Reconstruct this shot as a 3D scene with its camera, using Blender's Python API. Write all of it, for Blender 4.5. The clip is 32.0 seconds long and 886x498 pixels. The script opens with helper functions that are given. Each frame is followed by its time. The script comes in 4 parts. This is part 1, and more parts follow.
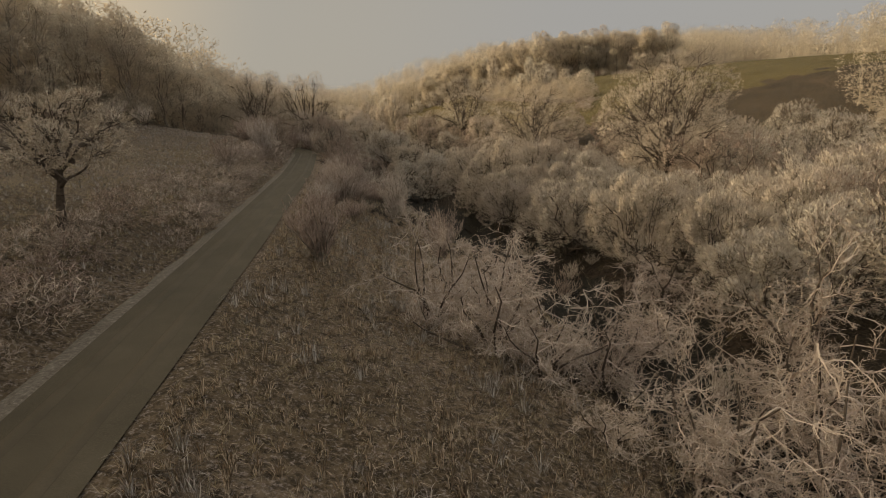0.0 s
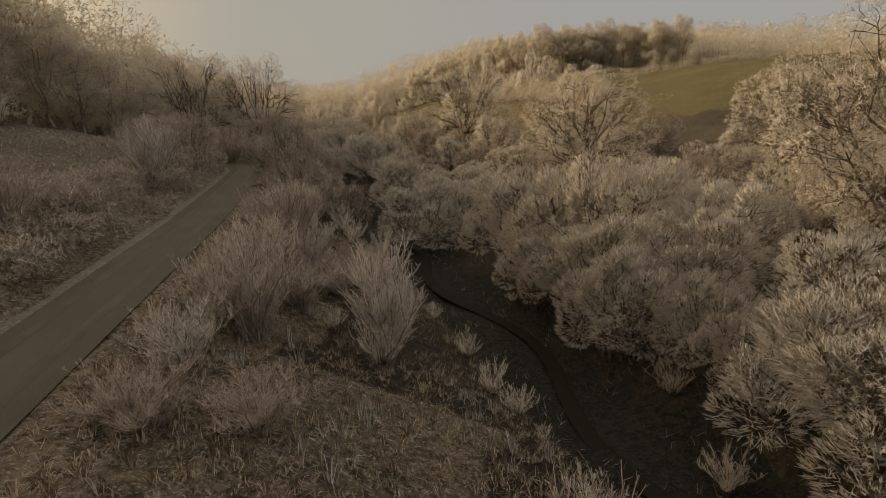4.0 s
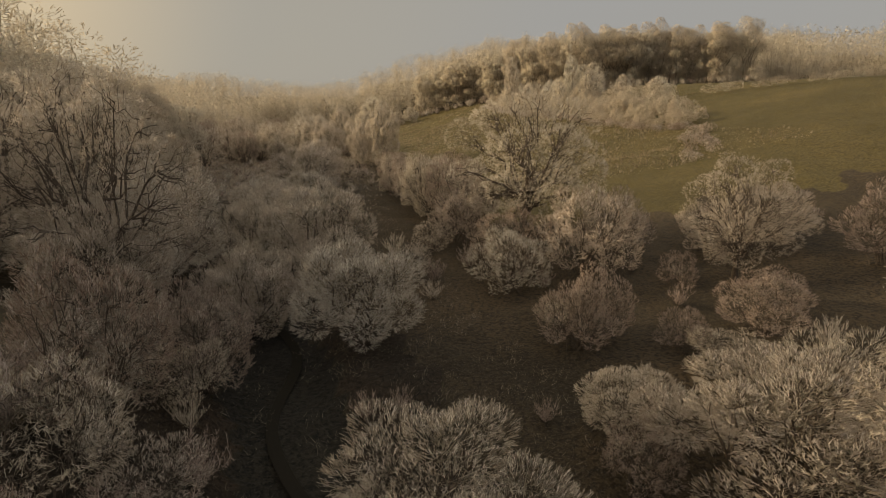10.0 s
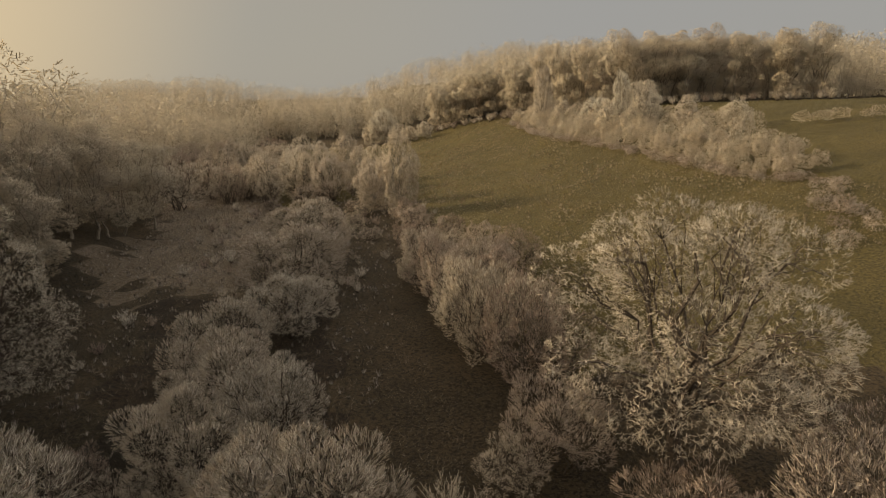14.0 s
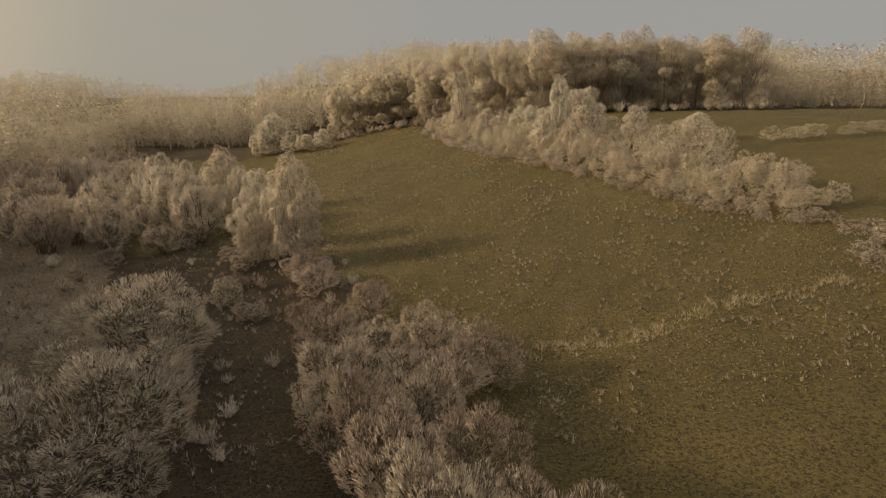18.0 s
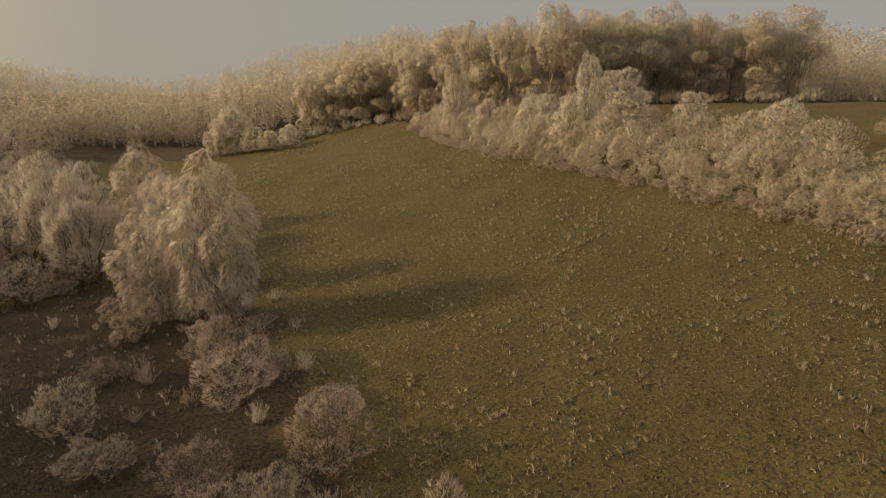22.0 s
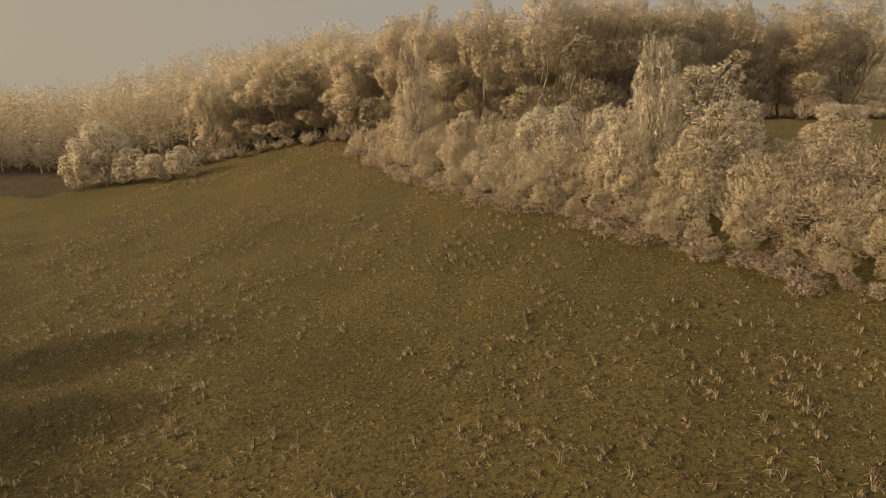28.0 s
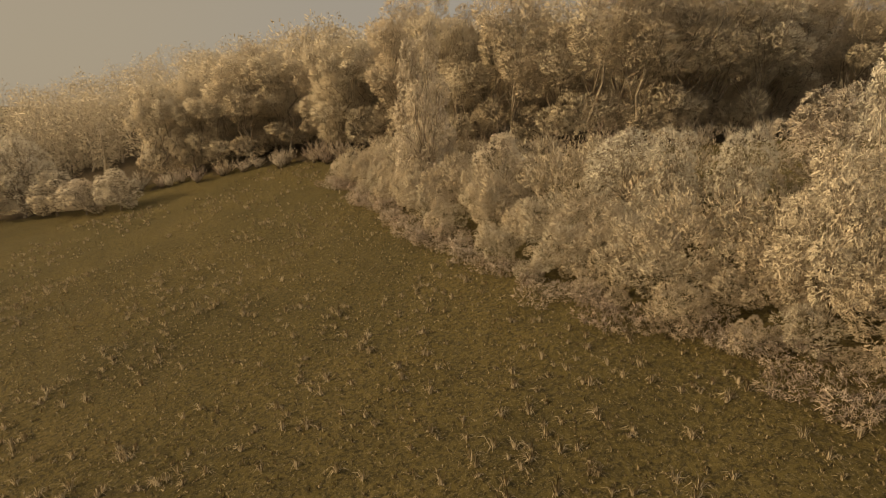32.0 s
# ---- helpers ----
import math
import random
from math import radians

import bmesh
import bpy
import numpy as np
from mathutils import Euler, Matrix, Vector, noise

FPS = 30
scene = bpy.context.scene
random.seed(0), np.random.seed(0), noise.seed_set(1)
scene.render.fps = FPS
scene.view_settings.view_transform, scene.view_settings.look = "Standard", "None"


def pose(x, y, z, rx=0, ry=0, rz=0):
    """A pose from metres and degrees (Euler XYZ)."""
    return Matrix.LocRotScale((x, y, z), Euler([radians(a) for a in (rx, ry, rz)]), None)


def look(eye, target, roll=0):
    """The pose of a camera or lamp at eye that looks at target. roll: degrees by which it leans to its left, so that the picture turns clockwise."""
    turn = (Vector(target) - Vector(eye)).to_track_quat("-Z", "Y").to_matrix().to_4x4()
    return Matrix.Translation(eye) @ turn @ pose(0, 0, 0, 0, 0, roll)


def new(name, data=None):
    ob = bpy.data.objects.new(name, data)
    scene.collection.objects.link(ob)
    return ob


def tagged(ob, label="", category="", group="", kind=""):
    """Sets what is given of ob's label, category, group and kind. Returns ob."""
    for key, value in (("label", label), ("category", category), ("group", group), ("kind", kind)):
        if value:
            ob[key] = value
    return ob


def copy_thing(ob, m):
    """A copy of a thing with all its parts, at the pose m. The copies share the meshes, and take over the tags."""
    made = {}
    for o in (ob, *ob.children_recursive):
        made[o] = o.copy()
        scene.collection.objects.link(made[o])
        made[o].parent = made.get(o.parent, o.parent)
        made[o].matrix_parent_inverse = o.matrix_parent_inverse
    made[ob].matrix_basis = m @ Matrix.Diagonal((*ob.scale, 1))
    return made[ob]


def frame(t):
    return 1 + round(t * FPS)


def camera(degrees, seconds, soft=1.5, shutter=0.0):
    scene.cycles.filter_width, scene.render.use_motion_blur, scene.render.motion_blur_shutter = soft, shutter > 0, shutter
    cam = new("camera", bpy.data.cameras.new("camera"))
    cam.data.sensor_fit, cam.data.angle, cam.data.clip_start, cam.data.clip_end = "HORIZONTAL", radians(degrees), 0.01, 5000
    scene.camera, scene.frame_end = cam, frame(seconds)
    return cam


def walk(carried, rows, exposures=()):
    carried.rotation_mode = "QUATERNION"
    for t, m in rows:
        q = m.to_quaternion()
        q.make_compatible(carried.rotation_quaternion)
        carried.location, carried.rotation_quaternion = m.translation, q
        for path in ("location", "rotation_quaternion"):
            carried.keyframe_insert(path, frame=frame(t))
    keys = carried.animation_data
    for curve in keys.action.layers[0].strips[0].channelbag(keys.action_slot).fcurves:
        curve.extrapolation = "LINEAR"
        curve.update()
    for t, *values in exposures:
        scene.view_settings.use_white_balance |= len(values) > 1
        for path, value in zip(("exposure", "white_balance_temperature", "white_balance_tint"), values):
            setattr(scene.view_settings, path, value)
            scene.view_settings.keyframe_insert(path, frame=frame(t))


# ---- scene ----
cam = camera(76.5, 32.0, 0.65)
PATH = [
    (0, (4.932, -34.495, 8.803), (3.910, -15.186, 3.696), -3.49),
    (0.5, (4.307, -30.748, 9.000), (3.394, -11.428, 3.912), -3.07),
    (1, (3.746, -26.903, 9.018), (2.908, -7.572, 3.957), -3.08),
    (1.5, (3.217, -23.004, 8.926), (2.444, -3.674, 3.853), -3.15),
    (2, (2.709, -19.081, 8.791), (2.009, 0.246, 3.693), -3.11),
    (2.5, (2.221, -15.146, 8.625), (1.598, 4.177, 3.504), -3.03),
    (4.5, (0.475, 0.760, 8.053), (0.104, 20.084, 2.909), -2.72),
    (5, (0.048, 4.946, 8.212), (-0.252, 24.273, 3.075), -2.55),
    (5.5, (-0.369, 9.191, 8.469), (-0.621, 28.518, 3.331), -2.54),
    (6, (-0.771, 13.471, 8.811), (-0.986, 32.794, 3.655), -2.63),
    (6.5, (-1.171, 17.712, 9.207), (-1.323, 37.032, 4.038), -2.28),
    (7, (-1.591, 21.889, 9.648), (-1.692, 41.207, 4.469), -1.89),
    (7.5, (-2.038, 26.033, 10.143), (-2.147, 45.344, 4.942), -1.60),
    (8, (-2.507, 30.185, 10.704), (-2.697, 49.490, 5.481), -1.39),
    (8.5, (-2.989, 34.385, 11.338), (-3.299, 53.691, 6.124), -1.37),
    (9, (-3.481, 38.650, 12.036), (-3.868, 57.962, 6.849), -1.40),
    (9.5, (-3.988, 42.973, 12.787), (-4.399, 62.286, 7.605), -1.36),
    (10, (-4.528, 47.318, 13.581), (-4.953, 66.630, 8.399), -1.46),
    (10.5, (-5.119, 51.644, 14.416), (-5.556, 70.956, 9.236), -1.57),
    (11, (-5.767, 55.927, 15.292), (-6.222, 75.238, 10.109), -1.62),
    (11.5, (-6.469, 60.166, 16.201), (-7.006, 79.473, 11.011), -1.64),
    (12, (-7.211, 64.378, 17.130), (-8.048, 83.675, 11.939), -1.56),
    (12.5, (-7.981, 68.584, 18.067), (-9.230, 87.859, 12.880), -1.51),
    (13, (-8.756, 72.791, 19.008), (-10.141, 92.055, 13.815), -1.52),
    (13.5, (-9.524, 76.997, 19.979), (-10.544, 96.276, 14.754), -1.50),
    (14, (-10.273, 81.193, 21.003), (-10.895, 100.476, 15.731), -1.38),
    (14.5, (-10.978, 85.364, 22.016), (-11.249, 104.643, 16.700), -1.19),
    (15, (-11.596, 89.498, 22.856), (-11.158, 108.767, 17.517), -0.98),
    (15.5, (-12.117, 93.589, 23.467), (-10.622, 112.805, 18.128), -0.74),
    (17.5, (-12.871, 109.428, 22.815), (-10.134, 128.517, 17.514), -0.56),
    (18, (-12.762, 113.451, 22.467), (-9.932, 132.526, 17.164), -0.51),
    (18.5, (-12.562, 117.507, 22.086), (-9.656, 136.568, 16.775), -0.51),
    (19, (-12.281, 121.590, 21.668), (-9.332, 140.643, 16.351), -0.51),
    (19.5, (-11.969, 125.689, 21.240), (-8.988, 144.738, 15.927), -0.49),
    (20, (-11.659, 129.795, 20.816), (-8.648, 148.840, 15.507), -0.48),
    (20.5, (-11.357, 133.912, 20.394), (-8.333, 152.954, 15.081), -0.47),
    (21, (-11.066, 138.048, 19.979), (-8.052, 157.091, 14.662), -0.48),
    (21.5, (-10.796, 142.206, 19.581), (-7.682, 161.234, 14.268), -0.38),
    (22, (-10.547, 146.381, 19.217), (-7.052, 165.345, 13.911), -0.20),
    (22.5, (-10.310, 150.567, 18.911), (-6.463, 169.460, 13.594), -0.08),
    (23, (-10.065, 154.762, 18.685), (-5.991, 173.601, 13.345), -0.04),
    (23.5, (-9.785, 158.985, 18.561), (-5.576, 177.794, 13.223), -0.02),
    (24, (-9.438, 163.251, 18.544), (-5.140, 182.048, 13.235), 0.10),
    (24.5, (-9.013, 167.519, 18.595), (-4.659, 186.313, 13.318), 0.22),
    (25, (-8.531, 171.691, 18.659), (-4.158, 190.490, 13.418), 0.27),
    (25.5, (-8.003, 175.724, 18.720), (-3.656, 194.543, 13.531), 0.25),
    (27.5, (-5.586, 190.203, 18.953), (-0.058, 208.770, 13.981), 0.24),
    (28, (-4.994, 194.113, 19.143), (0.636, 212.661, 14.218), 0.15),
    (28.5, (-4.389, 198.115, 19.362), (1.319, 216.647, 14.465), 0.19),
    (29, (-3.765, 202.182, 19.585), (2.007, 220.694, 14.688), 0.18),
    (29.5, (-3.087, 206.255, 19.770), (2.736, 224.748, 14.863), 0.20),
    (30, (-2.340, 210.304, 19.919), (3.517, 228.784, 15.002), 0.26),
    (30.5, (-1.526, 214.330, 20.074), (4.354, 232.800, 15.146), 0.29),
    (31, (-0.661, 218.343, 20.283), (5.233, 236.805, 15.342), 0.34),
    (31.5, (0.238, 222.344, 20.593), (6.120, 240.813, 15.665), 0.34),
    (32, (1.150, 226.334, 21.056), (7.005, 244.824, 16.172), 0.17),
]
walk(cam, [(t, look(eye, target, roll)) for t, eye, target, roll in PATH],
     [(0, 0.29, 7600, 10), (15, 0.20, 7600, 9), (22, 0.16, 8000, 9), (28, 0.21, 9200, 11), (32, 0.10, 9800, 11)])

# ---- sky and sun ----
SUN_UP, SUN_LEFT = 22, 87  # degrees over the horizon, and to the left of +y
world = bpy.data.worlds.new("world")
scene.world = world
world.use_nodes = True
wn = world.node_tree.nodes
sky = wn.new("ShaderNodeTexSky")
sky.sky_type, sky.sun_disc = "NISHITA", False
sky.sun_elevation, sky.sun_rotation = radians(SUN_UP), radians(-SUN_LEFT)
sky.air_density, sky.dust_density, sky.ozone_density = 1.0, 2.0, 1.0
fog = wn.new("ShaderNodeMix")
fog.data_type = "RGBA"
fog.inputs["Factor"].default_value = 0.97
# fog that glows towards the sun and greys away from it
where = wn.new("ShaderNodeTexCoord")
toward = wn.new("ShaderNodeVectorMath")
toward.operation = "DOT_PRODUCT"
toward.inputs[1].default_value = (-math.sin(radians(72)) * 0.95, math.cos(radians(72)) * 0.95, 0.31)
glow = wn.new("ShaderNodeValToRGB")
glow.color_ramp.interpolation = "EASE"
glow.color_ramp.elements.new(0.5)
for one, (at, colour) in zip(glow.color_ramp.elements, ((0.1, (0.228, 0.24, 0.262, 1)), (0.58, (0.25, 0.25, 0.245, 1)), (0.97, (0.53, 0.43, 0.285, 1)))):
    one.position, one.color = at, colour
scale = wn.new("ShaderNodeVectorMath")
scale.operation = "SCALE"
# the fog thins overhead and lets more light through
height = wn.new("ShaderNodeSeparateXYZ")
bright = wn.new("ShaderNodeMapRange")
bright.interpolation_type = "SMOOTHSTEP"
for name, value in (("From Min", 0.2), ("From Max", 0.85), ("To Min", 10.0), ("To Max", 24.5)):
    bright.inputs[name].default_value = value
world.node_tree.links.new(sky.outputs["Color"], fog.inputs["A"])
for a, e in ((where.outputs["Generated"], height.inputs[0]), (height.outputs["Z"], bright.inputs["Value"]), (bright.outputs["Result"], scale.inputs["Scale"]), (where.outputs["Generated"], toward.inputs[0]), (toward.outputs["Value"], glow.inputs["Fac"]), (glow.outputs["Color"], scale.inputs[0]), (scale.outputs["Vector"], fog.inputs["B"])):
    world.node_tree.links.new(a, e)
world.node_tree.links.new(fog.outputs["Result"], wn["Background"].inputs["Color"])
wn["Background"].inputs["Strength"].default_value = 0.12

sun = new("sun", bpy.data.lights.new("sun", "SUN"))
sun.data.energy, sun.data.angle, sun.data.color = 3.5, radians(5), (1.0, 0.86, 0.66)
sun.matrix_world = look((0, 0, 0), (math.sin(radians(SUN_LEFT)), -math.cos(radians(SUN_LEFT)), -math.tan(radians(SUN_UP))))

# ---- materials ----
def material(name, build, roughness=0.85):
    m = bpy.data.materials.new(name)
    m.use_nodes = True
    t = m.node_tree
    shader = t.nodes["Principled BSDF"]
    shader.inputs["Roughness"].default_value = roughness
    shader.inputs["Specular IOR Level"].default_value = 0.25
    build(t, shader)
    return m


def noise_node(t, scale, detail=4.0, rough=0.6):
    where = t.nodes.new("ShaderNodeTexCoord")
    n = t.nodes.new("ShaderNodeTexNoise")
    n.inputs["Scale"].default_value, n.inputs["Detail"].default_value, n.inputs["Roughness"].default_value = scale, detail, rough
    t.links.new(where.outputs["Object"], n.inputs["Vector"])
    return n.outputs["Fac"]


def ramp_node(t, value, stops):
    r = t.nodes.new("ShaderNodeValToRGB")
    e = r.color_ramp.elements
    while len(e) < len(stops):
        e.new(0.5)
    for one, (at, colour) in zip(e, stops):
        one.position, one.color = at, (*colour, 1)
    t.links.new(value, r.inputs["Fac"])
    return r.outputs["Color"]


def mix_node(t, factor, a, b, blend="MIX"):
    m = t.nodes.new("ShaderNodeMix")
    m.data_type, m.blend_type = "RGBA", blend
    for value, name in ((factor, "Factor"), (a, "A"), (b, "B")):
        socket = m.inputs[name]
        if isinstance(value, bpy.types.NodeSocket):
            t.links.new(value, socket)
        else:
            socket.default_value = value if name == "Factor" else (*value, 1)
    return m.outputs["Result"]


def bump_node(t, shader, height, strength, distance):
    b = t.nodes.new("ShaderNodeBump")
    b.inputs["Strength"].default_value, b.inputs["Distance"].default_value = strength, distance
    t.links.new(height, b.inputs["Height"])
    t.links.new(b.outputs["Normal"], shader.inputs["Normal"])


def twig_material(name, bare, rime, share=0.5):
    """Thin twigs: some bare, most coated with hoar frost, no two alike."""
    def build(t, shader):
        island = t.nodes.new("ShaderNodeNewGeometry").outputs["Random Per Island"]
        tone = ramp_node(t, island, [(0.0, bare), (1 - share, tuple((a + b) / 2 for a, b in zip(bare, rime))), (1.0, rime)])
        patch = noise_node(t, 0.22, 4)
        tone = mix_node(t, ramp_node(t, patch, [(0.35, (0, 0, 0)), (0.7, (0.45, 0.45, 0.45))]), tone, rime)
        who = t.nodes.new("ShaderNodeObjectInfo").outputs["Random"]
        tone = mix_node(t, 1.0, tone, ramp_node(t, who, [(0.0, (0.86, 0.82, 0.80)), (0.5, (1.0, 0.96, 0.9)), (1.0, (0.93, 0.94, 0.94))]), "MULTIPLY")
        t.links.new(tone, shader.inputs["Base Color"])
        glow, both = t.nodes.new("ShaderNodeBsdfTranslucent"), t.nodes.new("ShaderNodeMixShader")
        t.links.new(tone, glow.inputs["Color"])
        both.inputs["Fac"].default_value = 0.25
        t.links.new(shader.outputs["BSDF"], both.inputs[1])
        t.links.new(glow.outputs["BSDF"], both.inputs[2])
        t.links.new(both.outputs["Shader"], t.nodes["Material Output"].inputs["Surface"])
    return material(name, build, 0.8)


def bark_material(name, dark, light, scale=6.0):
    def build(t, shader):
        n = noise_node(t, scale, 6)
        t.links.new(ramp_node(t, n, [(0.3, dark), (0.7, light)]), shader.inputs["Base Color"])
        bump_node(t, shader, n, 0.5, 0.02)
    return material(name, build, 0.9)


TURFS = [  # cover, low, middle and high tone, frost, share of frost
    ("meadow", (0.095, 0.075, 0.025), (0.128, 0.099, 0.034), (0.164, 0.122, 0.044), (0.36, 0.30, 0.20), 0.65),
    ("verge", (0.125, 0.092, 0.053), (0.198, 0.146, 0.094), (0.300, 0.234, 0.175), (0.56, 0.47, 0.42), 0.95),
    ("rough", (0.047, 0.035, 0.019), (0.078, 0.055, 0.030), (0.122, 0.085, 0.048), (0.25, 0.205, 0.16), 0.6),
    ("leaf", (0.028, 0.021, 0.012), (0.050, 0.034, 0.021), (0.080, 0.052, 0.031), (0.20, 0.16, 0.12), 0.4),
    # wet mud, darkened further by ravine shade painted into its colour
    ("shaded_mud", (0.016, 0.014, 0.011), (0.028, 0.024, 0.017), (0.048, 0.040, 0.026), (0.14, 0.125, 0.10), 0.4),
]


def turf_build(t, shader):
    """Covers that run ragged into one another: blotches of metres, tufts of decimetres with shade painted between, rime
    on the tips.
    """
    wide, tuft, fine = noise_node(t, 0.07, 5, 0.65), noise_node(t, 3.0, 5, 0.75), noise_node(t, 7.0, 4, 0.8)
    # painted shade between the tufts: low spots of the noise go darker
    hollow_shade = ramp_node(t, tuft, [(0.41, (0.9, 0.9, 0.9)), (0.55, (0, 0, 0))])
    colour = None
    for name, low, mid, high, frost, share in TURFS:
        base = ramp_node(t, wide, [(0.32, low), (0.5, mid), (0.68, high)])
        base = mix_node(t, hollow_shade, base, tuple(v * 0.4 for v in low))
        base = mix_node(t, ramp_node(t, fine, [(0.52, (0, 0, 0)), (0.72, (share, share, share))]), base, frost)
        if colour is None:
            colour = base
            continue
        cover = t.nodes.new("ShaderNodeAttribute")
        cover.attribute_name = name
        frayed = t.nodes.new("ShaderNodeMath")
        frayed.operation = "MULTIPLY_ADD"
        frayed.inputs[1].default_value = 0.9
        t.links.new(tuft, frayed.inputs[0])
        t.links.new(cover.outputs["Fac"], frayed.inputs[2])
        colour = mix_node(t, ramp_node(t, frayed.outputs[0], [(0.82, (0, 0, 0)), (1.0, (1, 1, 1))]), colour, base)
    t.links.new(colour, shader.inputs["Base Color"])
    both = t.nodes.new("ShaderNodeMath")
    both.operation = "ADD"
    t.links.new(tuft, both.inputs[0])
    t.links.new(fine, both.inputs[1])
    bump_node(t, shader, both.outputs[0], 1.0, 0.35)


TWIG_PALE = twig_material("frosted_twigs", (0.46, 0.385, 0.305), (0.79, 0.72, 0.635), 0.6)
TWIG_ROSE = twig_material("frosted_red_twigs", (0.23, 0.155, 0.12), (0.59, 0.50, 0.44), 0.5)
TWIG_OAK = twig_material("frosted_oak_twigs", (0.37, 0.30, 0.23), (0.76, 0.69, 0.59), 0.55)
TWIG_GOLD = twig_material("heavily_frosted_twigs", (0.43, 0.36, 0.265), (0.78, 0.70, 0.585), 0.55)
TWIG_FULL = twig_material("thickly_rimed_twigs", (0.58, 0.51, 0.41), (0.86, 0.80, 0.70), 0.6)
# woods: rimed twigs, paled further so the colour stands in for haze
TWIG_WOOD_HAZE = twig_material("frosted_hazed_wood_crowns", (0.56, 0.48, 0.37), (0.78, 0.70, 0.58), 0.55)
TWIG_LOW = twig_material("frosted_undergrowth", (0.12, 0.085, 0.055), (0.50, 0.44, 0.37), 0.4)
TWIG_THORN = twig_material("rimed_thorn_twigs", (0.30, 0.23, 0.185), (0.72, 0.635, 0.56), 0.5)
GRASS_BLADE = twig_material("frosted_grass_blades", (0.21, 0.155, 0.07), (0.56, 0.48, 0.35), 0.45)
STRAW = twig_material("pale_straw_blades", (0.30, 0.235, 0.135), (0.60, 0.52, 0.395), 0.55)
GRASS_RANK = twig_material("rank_grass_blades", (0.27, 0.19, 0.115), (0.55, 0.465, 0.375), 0.55)
FROST_BLADE = twig_material("white_frosted_blades", (0.24, 0.195, 0.15), (0.60, 0.55, 0.50), 0.55)


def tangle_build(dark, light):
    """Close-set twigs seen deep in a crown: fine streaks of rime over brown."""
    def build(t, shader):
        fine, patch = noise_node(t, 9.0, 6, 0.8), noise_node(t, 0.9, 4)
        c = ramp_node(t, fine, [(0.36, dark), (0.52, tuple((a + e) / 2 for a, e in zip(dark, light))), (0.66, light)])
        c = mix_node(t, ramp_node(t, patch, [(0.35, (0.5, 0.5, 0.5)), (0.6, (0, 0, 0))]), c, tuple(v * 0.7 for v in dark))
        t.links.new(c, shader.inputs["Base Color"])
        bump_node(t, shader, fine, 1.0, 0.25)
    return build


# thinly rimed inner twigs; the shade inside a crown is put into this tone
INNER_SHADE = material("shade_toned_inner_twigs", tangle_build((0.12, 0.095, 0.07), (0.46, 0.39, 0.315)), 0.9)
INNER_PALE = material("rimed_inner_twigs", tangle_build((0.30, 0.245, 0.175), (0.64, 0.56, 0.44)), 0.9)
# rimed timber of the woods, with the lift of fog put into its colour
INNER_WOOD_HAZE = material("rimed_hazed_boughs", tangle_build((0.40, 0.335, 0.25), (0.70, 0.62, 0.50)), 0.9)
BARK = bark_material("dark_bark", (0.045, 0.034, 0.025), (0.13, 0.10, 0.075))
BARK_RIMED = bark_material("rimed_bark", (0.11, 0.088, 0.066), (0.40, 0.34, 0.27), 4.0)
BARK_BIRCH = bark_material("birch_bark", (0.10, 0.085, 0.07), (0.42, 0.38, 0.33), 3.0)
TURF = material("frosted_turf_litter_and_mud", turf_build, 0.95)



def road_build(t, shader):
    wide, fine = noise_node(t, 0.35, 5), noise_node(t, 30.0, 4)
    c = ramp_node(t, wide, [(0.3, (0.036, 0.030, 0.018)), (0.55, (0.052, 0.043, 0.027)), (0.75, (0.072, 0.060, 0.040))])
    c = mix_node(t, ramp_node(t, fine, [(0.45, (0, 0, 0)), (0.75, (0.5, 0.5, 0.5))]), c, (0.115, 0.098, 0.072))
    t.links.new(c, shader.inputs["Base Color"])
    bump_node(t, shader, fine, 0.4, 0.02)


ROAD = material("worn_asphalt_with_mud", road_build, 0.8)


def track_build(t, shader):
    wide, fine = noise_node(t, 0.5, 4), noise_node(t, 22.0, 4)
    c = ramp_node(t, wide, [(0.35, (0.045, 0.037, 0.023)), (0.65, (0.072, 0.058, 0.038))])
    t.links.new(mix_node(t, ramp_node(t, fine, [(0.4, (0, 0, 0)), (0.7, (0.6, 0.6, 0.6))]), c, (0.045, 0.037, 0.024)), shader.inputs["Base Color"])
    bump_node(t, shader, fine, 0.4, 0.02)


TRACK = material("worn_wheel_track", track_build, 0.75)


def gravel_build(t, shader):
    n = noise_node(t, 8.0, 6, 0.75)
    t.links.new(ramp_node(t, n, [(0.3, (0.06, 0.05, 0.036)), (0.55, (0.14, 0.12, 0.095)), (0.75, (0.30, 0.27, 0.235))]), shader.inputs["Base Color"])
    bump_node(t, shader, n, 0.8, 0.06)


EDGE = material("frosted_gravel_edge", gravel_build, 0.95)


def water_build(t, shader):
    shader.inputs["Base Color"].default_value = (0.014, 0.012, 0.009, 1)
    shader.inputs["Roughness"].default_value = 0.45
    shader.inputs["Specular IOR Level"].default_value = 0.02
    bump_node(t, shader, noise_node(t, 3.0, 3), 0.15, 0.03)


WATER = material("dark_brook_water", water_build, 0.12)

# ---- the lie of the land ----
BROOK_Y = [-400, -40, -5, 4, 28, 42, 72, 84, 105, 150, 200, 300, 700]
BROOK_X = [110, 20, 14, 11, 3, -2, -13, -17, -24, -37, -48, -75, -170]
ROAD_Y = [-400, -34, -6, 30, 46, 58, 68, 78, 88, 100, 400]
ROAD_X = [70, -3.4, -8.2, -14.9, -18.6, -21.5, -26, -33, -44, -62, -600]


def ramp(v, a, b):
    """0 below a, 1 above b, smooth between."""
    s = np.clip((v - a) / (b - a), 0, 1)
    return s * s * (3 - 2 * s)


